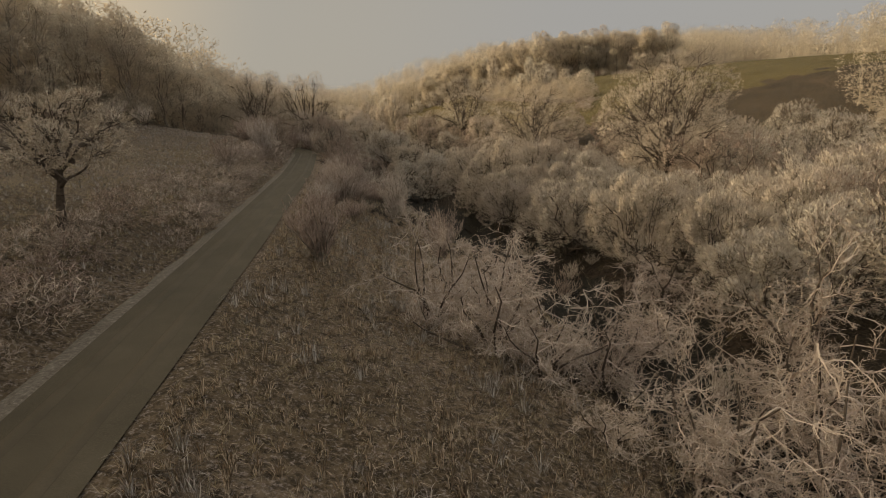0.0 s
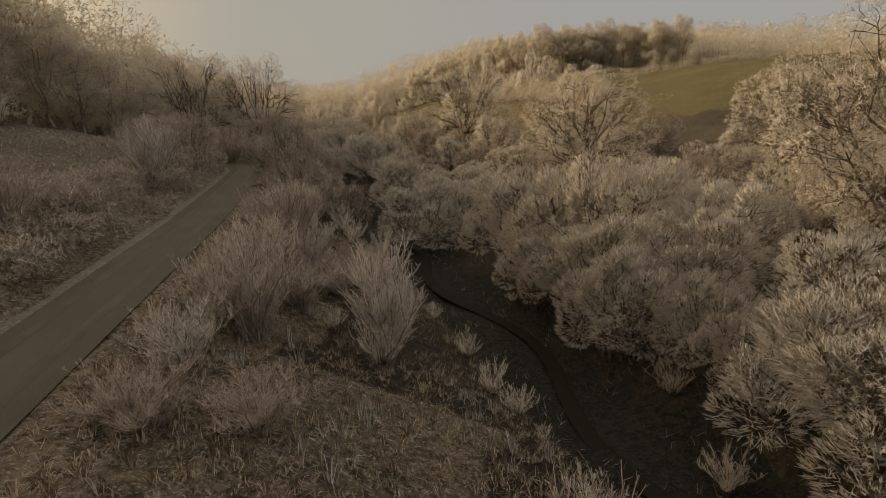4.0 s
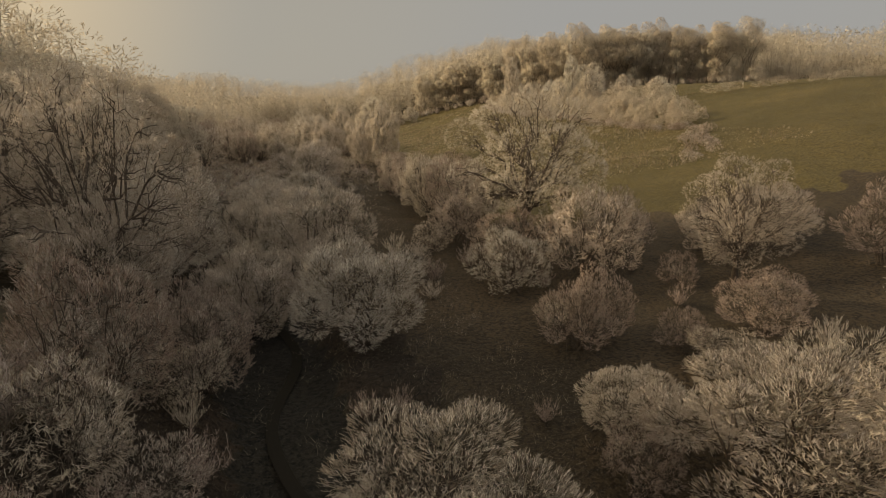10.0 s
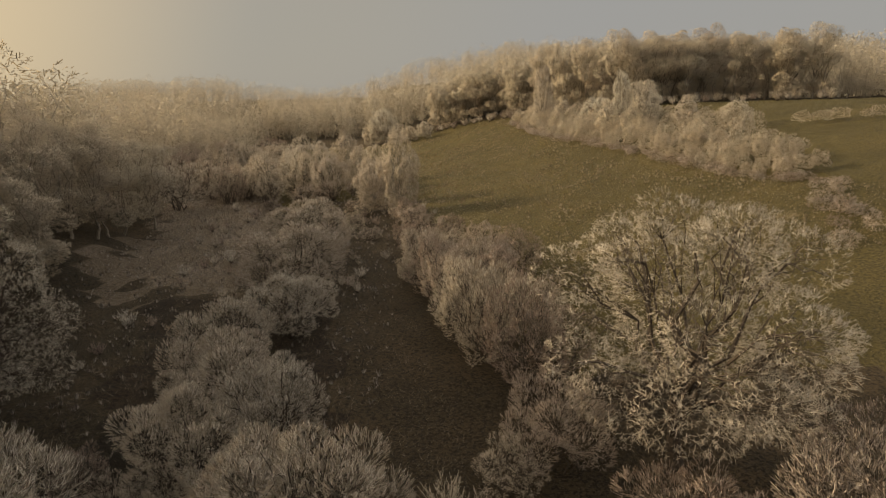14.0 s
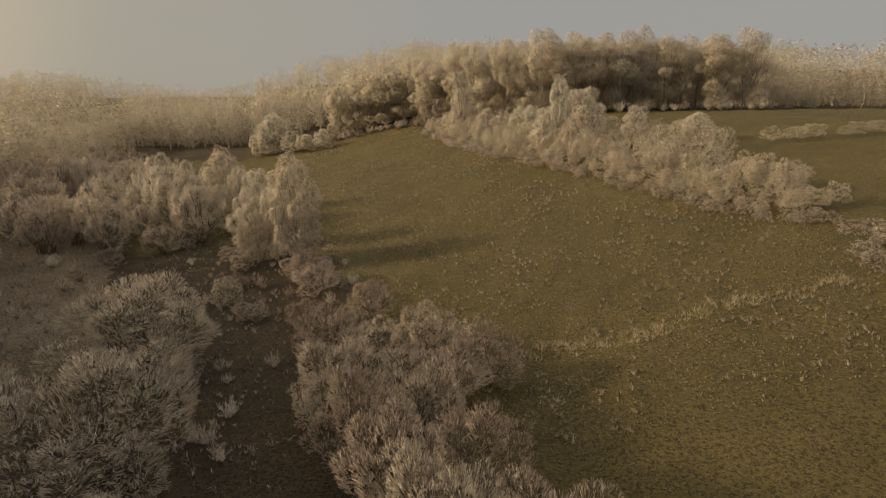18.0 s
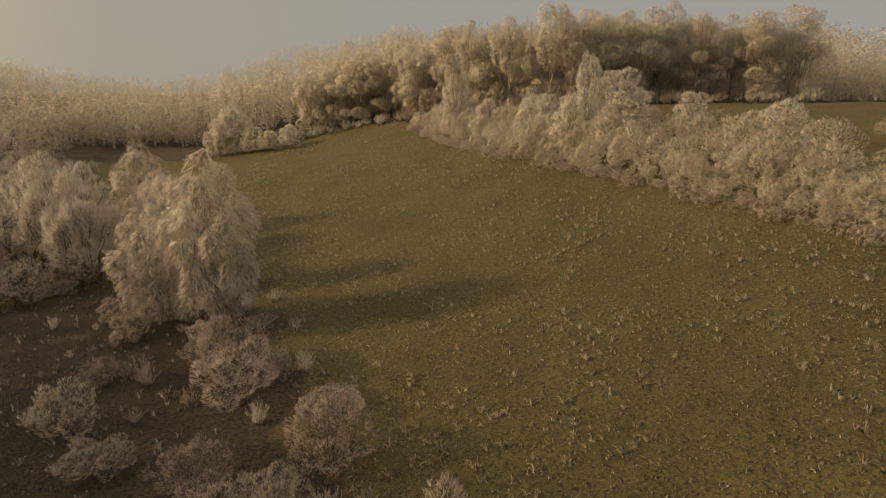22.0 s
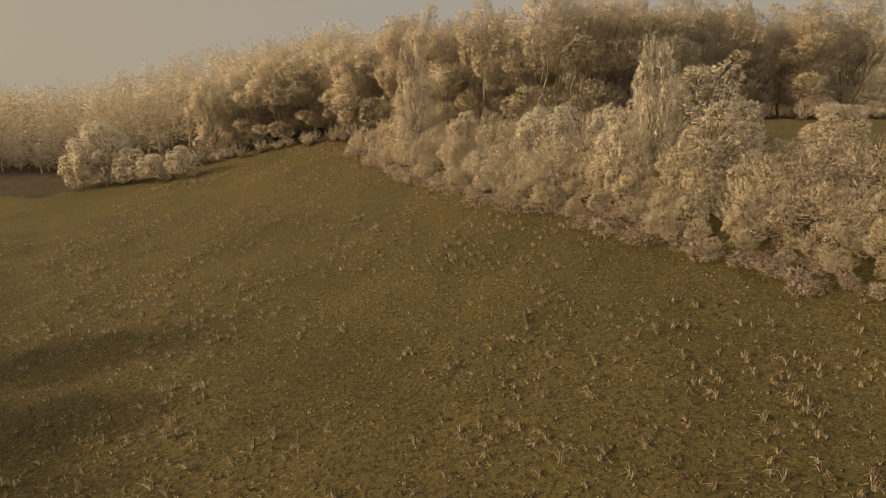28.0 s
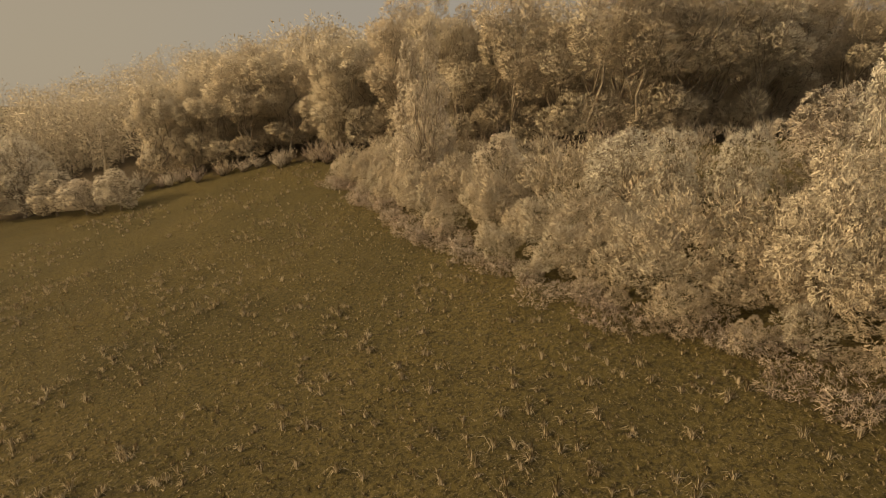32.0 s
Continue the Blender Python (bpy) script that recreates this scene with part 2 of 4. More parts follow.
def over(v, a):
    return np.maximum(v - a, 0)


def land(x, y):
    """The height of the ground without its small bumps."""
    x, y = np.asarray(x, float), np.asarray(y, float)
    d = x - np.interp(y, BROOK_Y, BROOK_X)
    # right of the brook: flood plain, then the meadow slope
    s = over(d, np.interp(y, [-60, 90, 150, 200], [60, 56, 38, 32])) * (1 - 0.12 * ramp(y, 150, 90))
    low = np.minimum(s, 55)
    right = 0.1 * low + 0.0013 * low**2 + 0.2 * np.clip(s - 55, 0, 110) + 0.05 * over(s, 165)
    right = right + 0.02 * (y - 200) * ramp(y, 140, 260) * np.minimum(s, 60) / 50 * (y < 900)
    cap = np.interp(y, [90, 190], [9.5, 16])
    right = np.where(right > cap, cap + 5 * np.tanh((right - cap) / 5), right)
    # left of the brook: verge, road shelf, bank and field, then the wooded hill
    r = np.interp(y, ROAD_Y, ROAD_X) - x
    span = np.maximum(np.interp(y, BROOK_Y, BROOK_X) - np.interp(y, ROAD_Y, ROAD_X), 8)
    shelf = 5.9 * np.clip((-d - 3) / np.maximum(span - 5.5, 4), 0, 1)
    shelf = shelf + 1.5 * ramp(r, 2.1, 5.5) + 0.20 * over(r, 4) + 0.17 * over(r, 42)
    foot = np.interp(y, [60, 110, 165, 230, 300, 500], [-48, -50, -60, -100, -112, -160])
    most = np.interp(y, [112, 165, 215], [30, 26, 9])
    hill = most * np.tanh((0.4 + 0.25 * ramp(y, 150, 125)) * over(foot, x) / most)
    mix = ramp(y, 70, 112)
    left = shelf * (1 - mix) + (hill + 0.6 * ramp(-d, 3, 14)) * mix
    left = np.where(left > 22, 22 + 14 * np.tanh((left - 22) / 14), left)
    z = -4.3 + np.where(d > 0, right, left) - 0.9 * ramp(-np.abs(d), -4.5, -2.2)
    # the closing end of the valley
    z = z + 0.09 * np.clip(y - 350, 0, 70) * ramp(x, -10, 15)
    return z + 0.055 * np.clip(y - 345, 0, 160) + 6 * ramp(y, 400, 520)


def bumps(x, y):
    """Small unevenness of the ground."""
    return 0.16 * np.sin(0.9 * x + 1.7 * np.sin(0.23 * y)) * np.sin(0.7 * y + 1.3 * np.sin(0.31 * x)) + 0.10 * np.sin(0.27 * x - 0.41 * y)


def ground_z(x, y):
    x, y = np.asarray(x, float), np.asarray(y, float)
    on_road = np.abs(x - np.interp(y, ROAD_Y, ROAD_X)) < 2.6
    return land(x, y) + np.where(on_road, 0, bumps(x, y))


# ---- mesh helpers ----
def mesh_object(name, verts, faces, mat, parent=None, smooth=False, normals=None):
    me = bpy.data.meshes.new(name)
    me.from_pydata(verts, [], faces)
    for one in mat if isinstance(mat, (list, tuple)) else [mat]:
        me.materials.append(one)
    if smooth:
        me.polygons.foreach_set("use_smooth", np.ones(len(me.polygons), bool))
    me.update()
    if normals is not None:
        me.normals_split_custom_set_from_vertices(normals.tolist())
    ob = new(name, me)
    ob.parent = parent
    return ob


class Soup:
    """Gathers spikes and tubes into one mesh."""
    def __init__(self):
        self.v, self.f, self.m, self.n = [], [], [], 0

    def add(self, v, f, m=None):
        """Vertices, triangles and, for foliage, the way each vertex faces."""
        self.v.append(np.asarray(v, float).reshape(-1, 3))
        self.f.append(np.asarray(f, int).reshape(-1, 3) + self.n)
        self.m.append(np.zeros_like(self.v[-1]) if m is None else np.asarray(m, float).reshape(-1, 3))
        self.n += len(self.v[-1])

    def spikes(self, rng, at, way, length, width, face=None):
        """One thin tapering twig for each row of at and way."""
        n = len(at)
        side = np.cross(way, rng.normal(size=(n, 3)))
        side *= (np.broadcast_to(width, n) / 2 / np.maximum(np.linalg.norm(side, axis=1), 1e-6))[:, None]
        tip = at + way * np.broadcast_to(length, n)[:, None]
        if face is not None:
            side *= np.where(np.sum(np.cross(side, tip - at) * face, 1) < 0, -1.0, 1.0)[:, None]
            face = np.repeat(unit(face + 0.3 * rng.normal(size=(n, 3))), 3, 0)
        self.add(np.stack([at - side, at + side, tip], 1), np.arange(3 * n).reshape(-1, 3), face)

    def ribbons(self, rng, at, way, length, wide, narrow, face):
        """One rime-coated twig of nearly even thickness for each row of at and way."""
        n = len(at)
        side = np.cross(way, rng.normal(size=(n, 3)))
        side /= np.maximum(np.linalg.norm(side, axis=1), 1e-6)[:, None] * 2
        tip = at + way * np.broadcast_to(length, n)[:, None]
        side *= np.where(np.sum(np.cross(side, tip - at) * face, 1) < 0, -1.0, 1.0)[:, None]
        k = rng.uniform(0.75, 1.3, (n, 1))
        v = np.stack([at - side * wide * k, at + side * wide * k, tip + side * narrow * k, tip - side * narrow * k], 1)
        q = np.arange(n)[:, None] * 4
        self.add(v, np.concatenate([q + [0, 1, 2], q + [0, 2, 3]], 1), np.repeat(unit(face + 0.3 * rng.normal(size=(n, 3))), 4, 0))

    def rods(self, at, way, length, thick, thin):
        """Round shoots: a three-sided prism for each row of at and way."""
        n = len(at)
        a = unit(np.cross(way, [0.3, 0.9, 0.1]))
        b = np.cross(way, a)
        ring = np.stack([a, -0.5 * a + 0.866 * b, -0.5 * a - 0.866 * b], 1)
        tip = at + way * np.broadcast_to(length, n)[:, None]
        v = np.concatenate([at[:, None] + ring * thick, tip[:, None] + ring * thin], 1)
        q = np.arange(n)[:, None] * 6
        f = np.concatenate([q + [0, 1, 4, 0, 4, 3], q + [1, 2, 5, 1, 5, 4], q + [2, 0, 3, 2, 3, 5]], 1)
        self.add(v, f, np.concatenate([ring, ring], 1) * 0.8 + [0, 0, 0.25])

    def tube(self, path, radii, sides=5):
        path, radii = np.asarray(path, float), np.asarray(radii, float)
        ahead = np.gradient(path, axis=0)
        ahead /= np.linalg.norm(ahead, axis=1)[:, None] + 1e-9
        ref = np.array([0.31, 0.95, 0.05]) if abs(ahead[0, 2]) > 0.6 else np.array([0, 0, 1.0])
        a = np.cross(ahead, ref)
        a /= np.linalg.norm(a, axis=1)[:, None] + 1e-9
        b = np.cross(ahead, a)
        turn = np.arange(sides) * 2 * math.pi / sides
        ring = path[:, None] + radii[:, None, None] * (np.cos(turn)[None, :, None] * a[:, None] + np.sin(turn)[None, :, None] * b[:, None])
        f = []
        for k in range(len(path) - 1):
            for i in range(sides):
                j = (i + 1) % sides
                p, q, r, s = k * sides + i, k * sides + j, (k + 1) * sides + i, (k + 1) * sides + j
                f += [(p, q, s), (p, s, r)]
        self.add(ring, f)

    def weld(self, a, b):
        """Joins two tubes where one grows out of the other."""
        self.f.append(np.array([[a, b, b + 1]]))

    def object(self, name, mat, parent=None):
        m = np.concatenate(self.m)
        faced = bool(np.abs(m).max() > 0.5)
        return mesh_object(name, np.concatenate(self.v), np.concatenate(self.f), mat, parent, faced, m if faced else None)


def unit(v):
    return v / np.maximum(np.linalg.norm(v, axis=-1, keepdims=True), 1e-9)


def bend(a, b, sag, rng, n=5, wander=0.06):
    """A curved way from a to b that lifts by sag."""
    s = np.linspace(0, 1, n)[:, None]
    p = np.asarray(a) * (1 - s) + np.asarray(b) * s
    size = np.linalg.norm(np.asarray(b) - np.asarray(a))
    p[:, 2] += sag * size * (s * (1 - s))[:, 0]
    p[1:-1] += rng.normal(size=(n - 2, 3)) * wander * size
    return p


def blobs(rng, h, r, base, lobes, subs, lobe, sub, flat, floor, lean, peak):
    """The swellings of a crown: main lobes round its heart, each with smaller knobs on its outer side."""
    half, mid = h * (1 - base) / 2, h * (1 + base) / 2
    heart = np.array([lean * h * 0.3, 0, mid])
    ways, c, size = [], [], []
    apart = 0.95 - 1.6 / lobes
    for d in unit(rng.normal(size=(lobes * 30, 3))):
        if len(ways) < lobes and d[2] > floor and all(d @ o < apart for o in ways):
            ways.append(d)
    for d in ways:
        slim = 1 - peak * max(0.0, 0.5 + 0.5 * d[2])
        big = lobe * r * rng.uniform(0.72, 1.2) * (0.4 + 0.6 * slim)
        span = np.array([max(r * slim - big * 0.8, 0.1 * r), max(r * slim - big * 0.8, 0.1 * r), max(half - big * flat * 0.8, 0.2 * half)])
        c.append(heart + d * span * rng.uniform(0.82, 1.05))
        size.append(np.array([big, big, big * flat]))
    c.append(heart + [0, 0, half * 0.2])
    size.append(np.array([0.55 * r * (1 - 0.5 * peak), 0.55 * r * (1 - 0.5 * peak), half * 0.6]))
    mains = len(ways)
    for k in range(mains):
        out = unit((c[k] - heart) / [r, r, half])
        for d in unit(rng.normal(size=(subs, 3)) * 0.75 + out * 0.8 + [0, 0, 0.15]):
            c.append(c[k] + d * size[k] * rng.uniform(0.65, 0.95))
            size.append(size[k] * sub * rng.uniform(0.7, 1.25))
    return np.array(c), np.array(size), mains, heart, half


def plant(seed, h, r, base=0.0, lobes=12, subs=6, lobe=0.42, sub=0.5, flat=1.0, sprays=4000, length=0.5, width=0.026, rise=0.35, sides=5,
          spread=0.6, trunk=0.0, thick=0.2, core=900, floor=-0.5, lean=0.0, peak=0.0, forks=2, loose=0.12, tips=0.6):
    """A leafless plant: stems or a trunk, limbs that fork into lobes, and sprays of twigs over the outside of the lobes.
    Returns the trunk, a list of limbs, the outer twigs and the inner ones."""
    rng = np.random.default_rng(seed)
    wood, boughs, twig, thin = Soup(), [], Soup(), Soup()
    c, size, mains, heart, half = blobs(rng, h, r, base, lobes, subs, lobe, sub, flat, floor, lean, peak)
    fork = np.array([lean * h * 0.15 + rng.normal() * 0.015 * h, rng.normal() * 0.02 * h, h * max(base, 0.08)])
    if trunk:
        wood.tube(bend((0, 0, -0.3), fork, 0, rng, 5, 0.025), np.linspace(trunk * 1.35, trunk * 0.9, 5), 8)
        wood.tube(bend(fork, heart + [0, 0, half * 0.6], 0, rng, 7, 0.035), np.linspace(trunk * 0.85, trunk * 0.12, 7), 6)
    for k in range(mains):
        up = rng.random() ** 0.7
        root = fork * (1 - up * 0.55) + heart * up * 0.55 if trunk else np.array([*(rng.normal(size=2) * 0.12 * r), -0.2])
        rad = thick * rng.uniform(0.35, 0.6)
        path = bend(root, c[k], 0.12 if trunk else 0.05, rng, 6, 0.05)
        bough = Soup()
        bough.tube(path, np.linspace(rad, rad * 0.3, 6), 5)
        for j in range(subs):
            p = c[mains + 1 + k * subs + j]
            node, start = rng.integers(3, 6), bough.n
            bough.tube(bend(path[node], p, 0.1, rng, 5, 0.07), np.linspace(rad * 0.34, rad * 0.1, 5), 4)
            bough.weld(node * 5, start)
        boughs.append(bough)
    # where twigs reach the open air
    share = size[:, 0] * size[:, 2]
    who = rng.choice(len(c), sprays, p=share / share.sum())
    d = unit(rng.normal(size=(sprays, 3)))
    at = c[who] + d * size[who] * rng.uniform(0.86, 1.0, (sprays, 1))
    deep = np.zeros(sprays, bool)
    for k in range(len(c)):
        deep |= (np.sum(((at - c[k]) / size[k]) ** 2, 1) < 0.8) & (who != k)
    ok = ~deep & (at[:, 2] > 0.02 * h)
    at, d, who = at[ok], d[ok], who[ok]
    n = len(at)
    out = unit(d / size[who])
    whole = unit((at - heart) / [r, r, half])
    way = unit(out * 0.8 + whole * 0.12 + np.array([0, 0, rise]) + rng.normal(size=(n, 3)) * loose)
    face = unit(out * 0.85 + whole * 0.2 + [0, 0, 0.35])
    long = length * rng.uniform(0.55, 1.2, n)
    foot = at - way * (long * 0.55)[:, None]
    twig.ribbons(rng, foot, way, long, width * 1.15, width * 0.75, face)
    for k in range(sides):
        s = (0.12 + 0.8 * (k + rng.random(n)) / sides)[:, None]
        p = foot + way * long[:, None] * s
        off = unit(np.cross(way, rng.normal(size=(n, 3))))
        turn = unit(way * (1 - 0.35 * spread) + off * spread + np.array([0, 0, 0.18 * np.sign(rise)]) + rng.normal(size=(n, 3)) * loose)
        twig.ribbons(rng, p, turn, long * rng.uniform(0.3, 0.62, n) * (1.15 - tips * s[:, 0]), width, width * 0.6, face)
    # fine boughs that carry the sprays
    for k in range(forks * mains):
        j = rng.integers(n)
        thin.tube(bend(c[who[j]], at[j], 0.08, rng, 4, 0.06), np.linspace(min(thick * 0.12, 0.03), 0.008, 4), 3)
    # the tangle within
    who = rng.choice(len(c), core, p=share / share.sum())
    d = unit(rng.normal(size=(core, 3)))
    p = c[who] + d * size[who] * rng.uniform(0.3, 0.8, (core, 1))
    p[:, 2] = np.maximum(p[:, 2], 0.05 * h)
    lie = unit(rng.normal(size=(core, 3)) + d * 0.4)
    long = 0.5 * size[who, 0] * rng.uniform(0.5, 1.2, core)
    thin.spikes(rng, p - lie * long[:, None] / 2, lie, long, np.clip(0.035 * size[who, 0], 0.014, 0.06), unit(d + [0, 0, 0.7]))
    return wood, boughs, twig, thin


def upright(seed, h, r, canes=12, shoots=11, twigs=9, width=0.026, splay=1.0, sway=0.10):
    """A shrub of ascending rods: each stem carries steep shoots, each shoot short twigs."""
    rng = np.random.default_rng(seed)
    boughs, twig, thin = [], Soup(), Soup()
    for k in range(canes):
        turn = 2.4 * k + rng.uniform(-0.4, 0.4)
        reach = r * splay * math.sqrt((k + 0.5) / canes)
        out = np.array([math.cos(turn), math.sin(turn), 0.0])
        tall = h * rng.uniform(0.78, 1.0) * (1 - 0.32 * (reach / r) ** 2)
        path = bend(out * rng.uniform(0.02, 0.14) * r - [0, 0, 0.15], out * reach * 0.92 + [0, 0, tall * 0.86], 0.0, rng, 7, 0.028)
        path[:, :2] *= np.linspace(0.4, 1.0, 7)[:, None] ** 0.5
        bough = Soup()
        bough.tube(path, np.linspace(0.011 * h, 0.003 * h, 7), 4)
        boughs.append(bough)
        m = shoots
        s = rng.uniform(0.12, 1.0, m)
        foot = np.stack([np.interp(s, np.linspace(0, 1, 7), path[:, i]) for i in range(3)], 1)
        a = rng.uniform(0, 2 * math.pi, m)
        lean = np.stack([np.cos(a), np.sin(a), np.zeros(m)], 1) * rng.uniform(0.2, 0.75, (m, 1)) + out * 0.25
        rising = unit(lean + [0, 0, 1.0])
        long = h * rng.uniform(0.12, 0.32, m) * (1.15 - 0.45 * s)
        mid = foot + rising * long[:, None] * 0.5
        steep = unit(rising + [0, 0, 0.35] + rng.normal(size=(m, 3)) * sway)
        face = unit(foot * [1, 1, 0.25] / r + [0, 0, 0.6])
        twig.rods(foot, rising, long * 0.52, width * 0.7, width * 0.6)
        twig.rods(mid, steep, long * 0.55, width * 0.6, width * 0.4)
        for j in range(twigs):
            q = rng.uniform(0.1, 1.0, (m, 1))
            p = np.where(q < 0.5, foot + rising * long[:, None] * q, mid + steep * long[:, None] * (q - 0.5))
            side = unit(steep * 0.75 + rng.normal(size=(m, 3)) * 0.55 + [0, 0, 0.2])
            twig.ribbons(rng, p, side, long * rng.uniform(0.16, 0.42, m) * (1.15 - 0.5 * q[:, 0]), width * 0.8, width * 0.55, face)
        # short spurs straight on the stem
        m = 26
        s = rng.uniform(0.15, 1.0, m)
        foot = np.stack([np.interp(s, np.linspace(0, 1, 7), path[:, i]) for i in range(3)], 1)
        side = unit(rng.normal(size=(m, 3)) * 0.7 + out * 0.2 + [0, 0, 0.8])
        twig.ribbons(rng, foot, side, h * rng.uniform(0.03, 0.1, m), width, width * 0.6, unit(foot * [1, 1, 0.25] / r + [0, 0, 0.6]))
    return Soup(), boughs, twig, thin


def make_plant(name, seed, mat, label, category, bark=BARK, stems=True, inside=None, form=plant, **shape):
    wood, boughs, twig, thin = form(seed, **shape)
    root = new(name)
    root.empty_display_size = 0.3
    if wood.n:
        wood.object("trunk", bark, root)
    if stems == "joined":
        all_stems = Soup()
        for bough in boughs:
            all_stems.add(np.concatenate(bough.v), np.concatenate(bough.f))
        all_stems.object("branchwork", bark, root)
    for bough in boughs if stems is True else ():
        bough.object("limb" if wood.n else "stem", bark, root)
    twigs = sum(len(f) for f in twig.f)
    if thin.n:
        twig.add(np.concatenate(thin.v), np.concatenate(thin.f), np.concatenate(thin.m))
    crown = twig.object("crown", [mat, inside or INNER_SHADE], root)
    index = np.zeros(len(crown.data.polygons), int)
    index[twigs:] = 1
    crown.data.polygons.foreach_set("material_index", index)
    return tagged(root, label, category)


def put(kinds, x, y, h, r, built, rng, group="", sink=0.05):
    """Sets a copy of one of the kinds at x, y, scaled from its built height and radius."""
    k = kinds[rng.integers(len(kinds))]
    m = Matrix.LocRotScale((x, y, float(ground_z(x, y)) - sink), Euler((0, 0, rng.uniform(0, 6.28))), (r / built[1], r / built[1], h / built[0]))
    ob = copy_thing(k, m)
    return tagged(ob, group=group) if group else ob


def drop(kinds):
    """Takes the first builds away once their copies stand."""
    for k in kinds:
        for o in (*k.children_recursive, k):
            bpy.data.objects.remove(o)


# ---- ground, road and brook ----
gx = np.concatenate([[-2600, -1500, -900, -600, -420, -320], np.arange(-260, -130, 8.0), np.arange(-130, -64, 3.0), np.arange(-64, 64, 1.0),
                     np.arange(64, 130, 3.0), np.arange(130, 260, 8.0), [300, 380, 500, 700, 1000, 1600, 2600]])
gy = np.concatenate([[-1500, -800, -400, -200, -120, -80], np.arange(-60, 300, 1.0), np.arange(300, 420, 3.0), np.arange(420, 620, 10.0),
                     [640, 700, 800, 1000, 1400, 2000, 3000]])
GX, GY = np.meshgrid(gx, gy)
GZ = ground_z(GX, GY)
nx, ny = len(gx), len(gy)
i = (np.arange(ny - 1)[:, None] * nx + np.arange(nx - 1)[None]).ravel()
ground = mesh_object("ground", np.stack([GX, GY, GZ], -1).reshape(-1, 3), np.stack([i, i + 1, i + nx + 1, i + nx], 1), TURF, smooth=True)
cx, cy = GX.ravel(), GY.ravel()
ragged = 2.5 * np.sin(0.35 * cx + 0.5 * cy) + 2.0 * np.sin(0.9 * cx - 0.31 * cy)
off_brook = cx - np.interp(cy, BROOK_Y, BROOK_X)
kind = np.zeros(len(cx), int)
kind[(off_brook < -3) & (cy < 400)] = 1
kind[(off_brook < -3) & (cy > 92 + ragged) & (cy < 150 + 2 * ragged)] = 3
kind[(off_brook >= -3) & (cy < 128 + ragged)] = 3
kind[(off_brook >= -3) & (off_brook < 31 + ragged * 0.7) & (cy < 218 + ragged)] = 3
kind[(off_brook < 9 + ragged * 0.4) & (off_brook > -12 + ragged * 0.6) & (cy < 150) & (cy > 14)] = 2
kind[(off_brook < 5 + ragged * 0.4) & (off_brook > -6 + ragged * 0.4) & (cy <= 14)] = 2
# brook bed: the mud cover with the ravine's shade in its tone
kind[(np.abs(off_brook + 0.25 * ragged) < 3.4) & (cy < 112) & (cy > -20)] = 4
kind[(cx + ragged < np.interp(cy, [-40, 40, 62, 110, 160, 190, 235, 270, 330, 500], [-70, -58, -52, -48, -66, -70, -102, -120, -130, -100]))] = 3
kind[(cy + ragged > np.interp(cx, [-20, 12, 30, 50, 110, 200], [362, 345, 318, 302, 288, 280]))] = 3
for k, name in ((1, "verge"), (3, "rough"), (2, "leaf"), (4, "shaded_mud")):
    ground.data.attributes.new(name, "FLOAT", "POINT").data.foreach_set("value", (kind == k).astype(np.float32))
tagged(ground, "rolling frosted pasture with brown grass and leaf litter", "ground", kind="structure")


def strip(name, ys, left, right, lift, mat, line=(ROAD_Y, ROAD_X), level=None, across=6):
    """A band that follows a line over the ground."""
    mid = np.interp(ys, *line)
    lean = np.gradient(mid, ys)
    side = np.stack([np.ones_like(lean), -lean], 1) / np.sqrt(1 + lean**2)[:, None]
    v, f = [], []
    for k in range(len(ys)):
        for a in np.linspace(left, right, across):
            x, y = mid[k] + side[k, 0] * a, ys[k] + side[k, 1] * a
            v.append((x, y, (float(land(mid[k], ys[k])) if level is None else level) + lift - (0.05 if level is None and a in (left, right) else 0)))
    for k in range(len(ys) - 1):
        for a in range(across - 1):
            p = k * across + a
            f.append((p, p + 1, p + across + 1, p + across))
    return mesh_object(name, v, f, mat, smooth=True)


road = tagged(strip("road", np.arange(-70, 84, 0.8), -1.72, 1.78, 0.10, ROAD), "narrow worn asphalt lane with muddy wheel tracks", "road", kind="structure")
road_edge = tagged(strip("road_edge", np.arange(-70, 84, 0.8), -2.4, -1.66, 0.085, EDGE), "strip of frosted gravel along the lane", "verge", kind="structure")
for a, e in ((-1.05, -0.6), (0.62, 1.08)):
    wheel_track = strip("wheel_track", np.arange(-70, 84, 0.8), a, e, 0.155, TRACK, across=4)
    wheel_track.parent = road
water = tagged(strip("water", np.arange(-60, 160, 1.0), -0.36, 0.36, 0, WATER, (np.arange(-60, 161, 2.0), np.interp(np.arange(-60, 161, 2.0), BROOK_Y, BROOK_X) + 1.1 * np.sin(np.arange(-60, 161, 2.0) * 0.31)), -5.02), "dark still brook water between overgrown banks", "water", kind="structure")

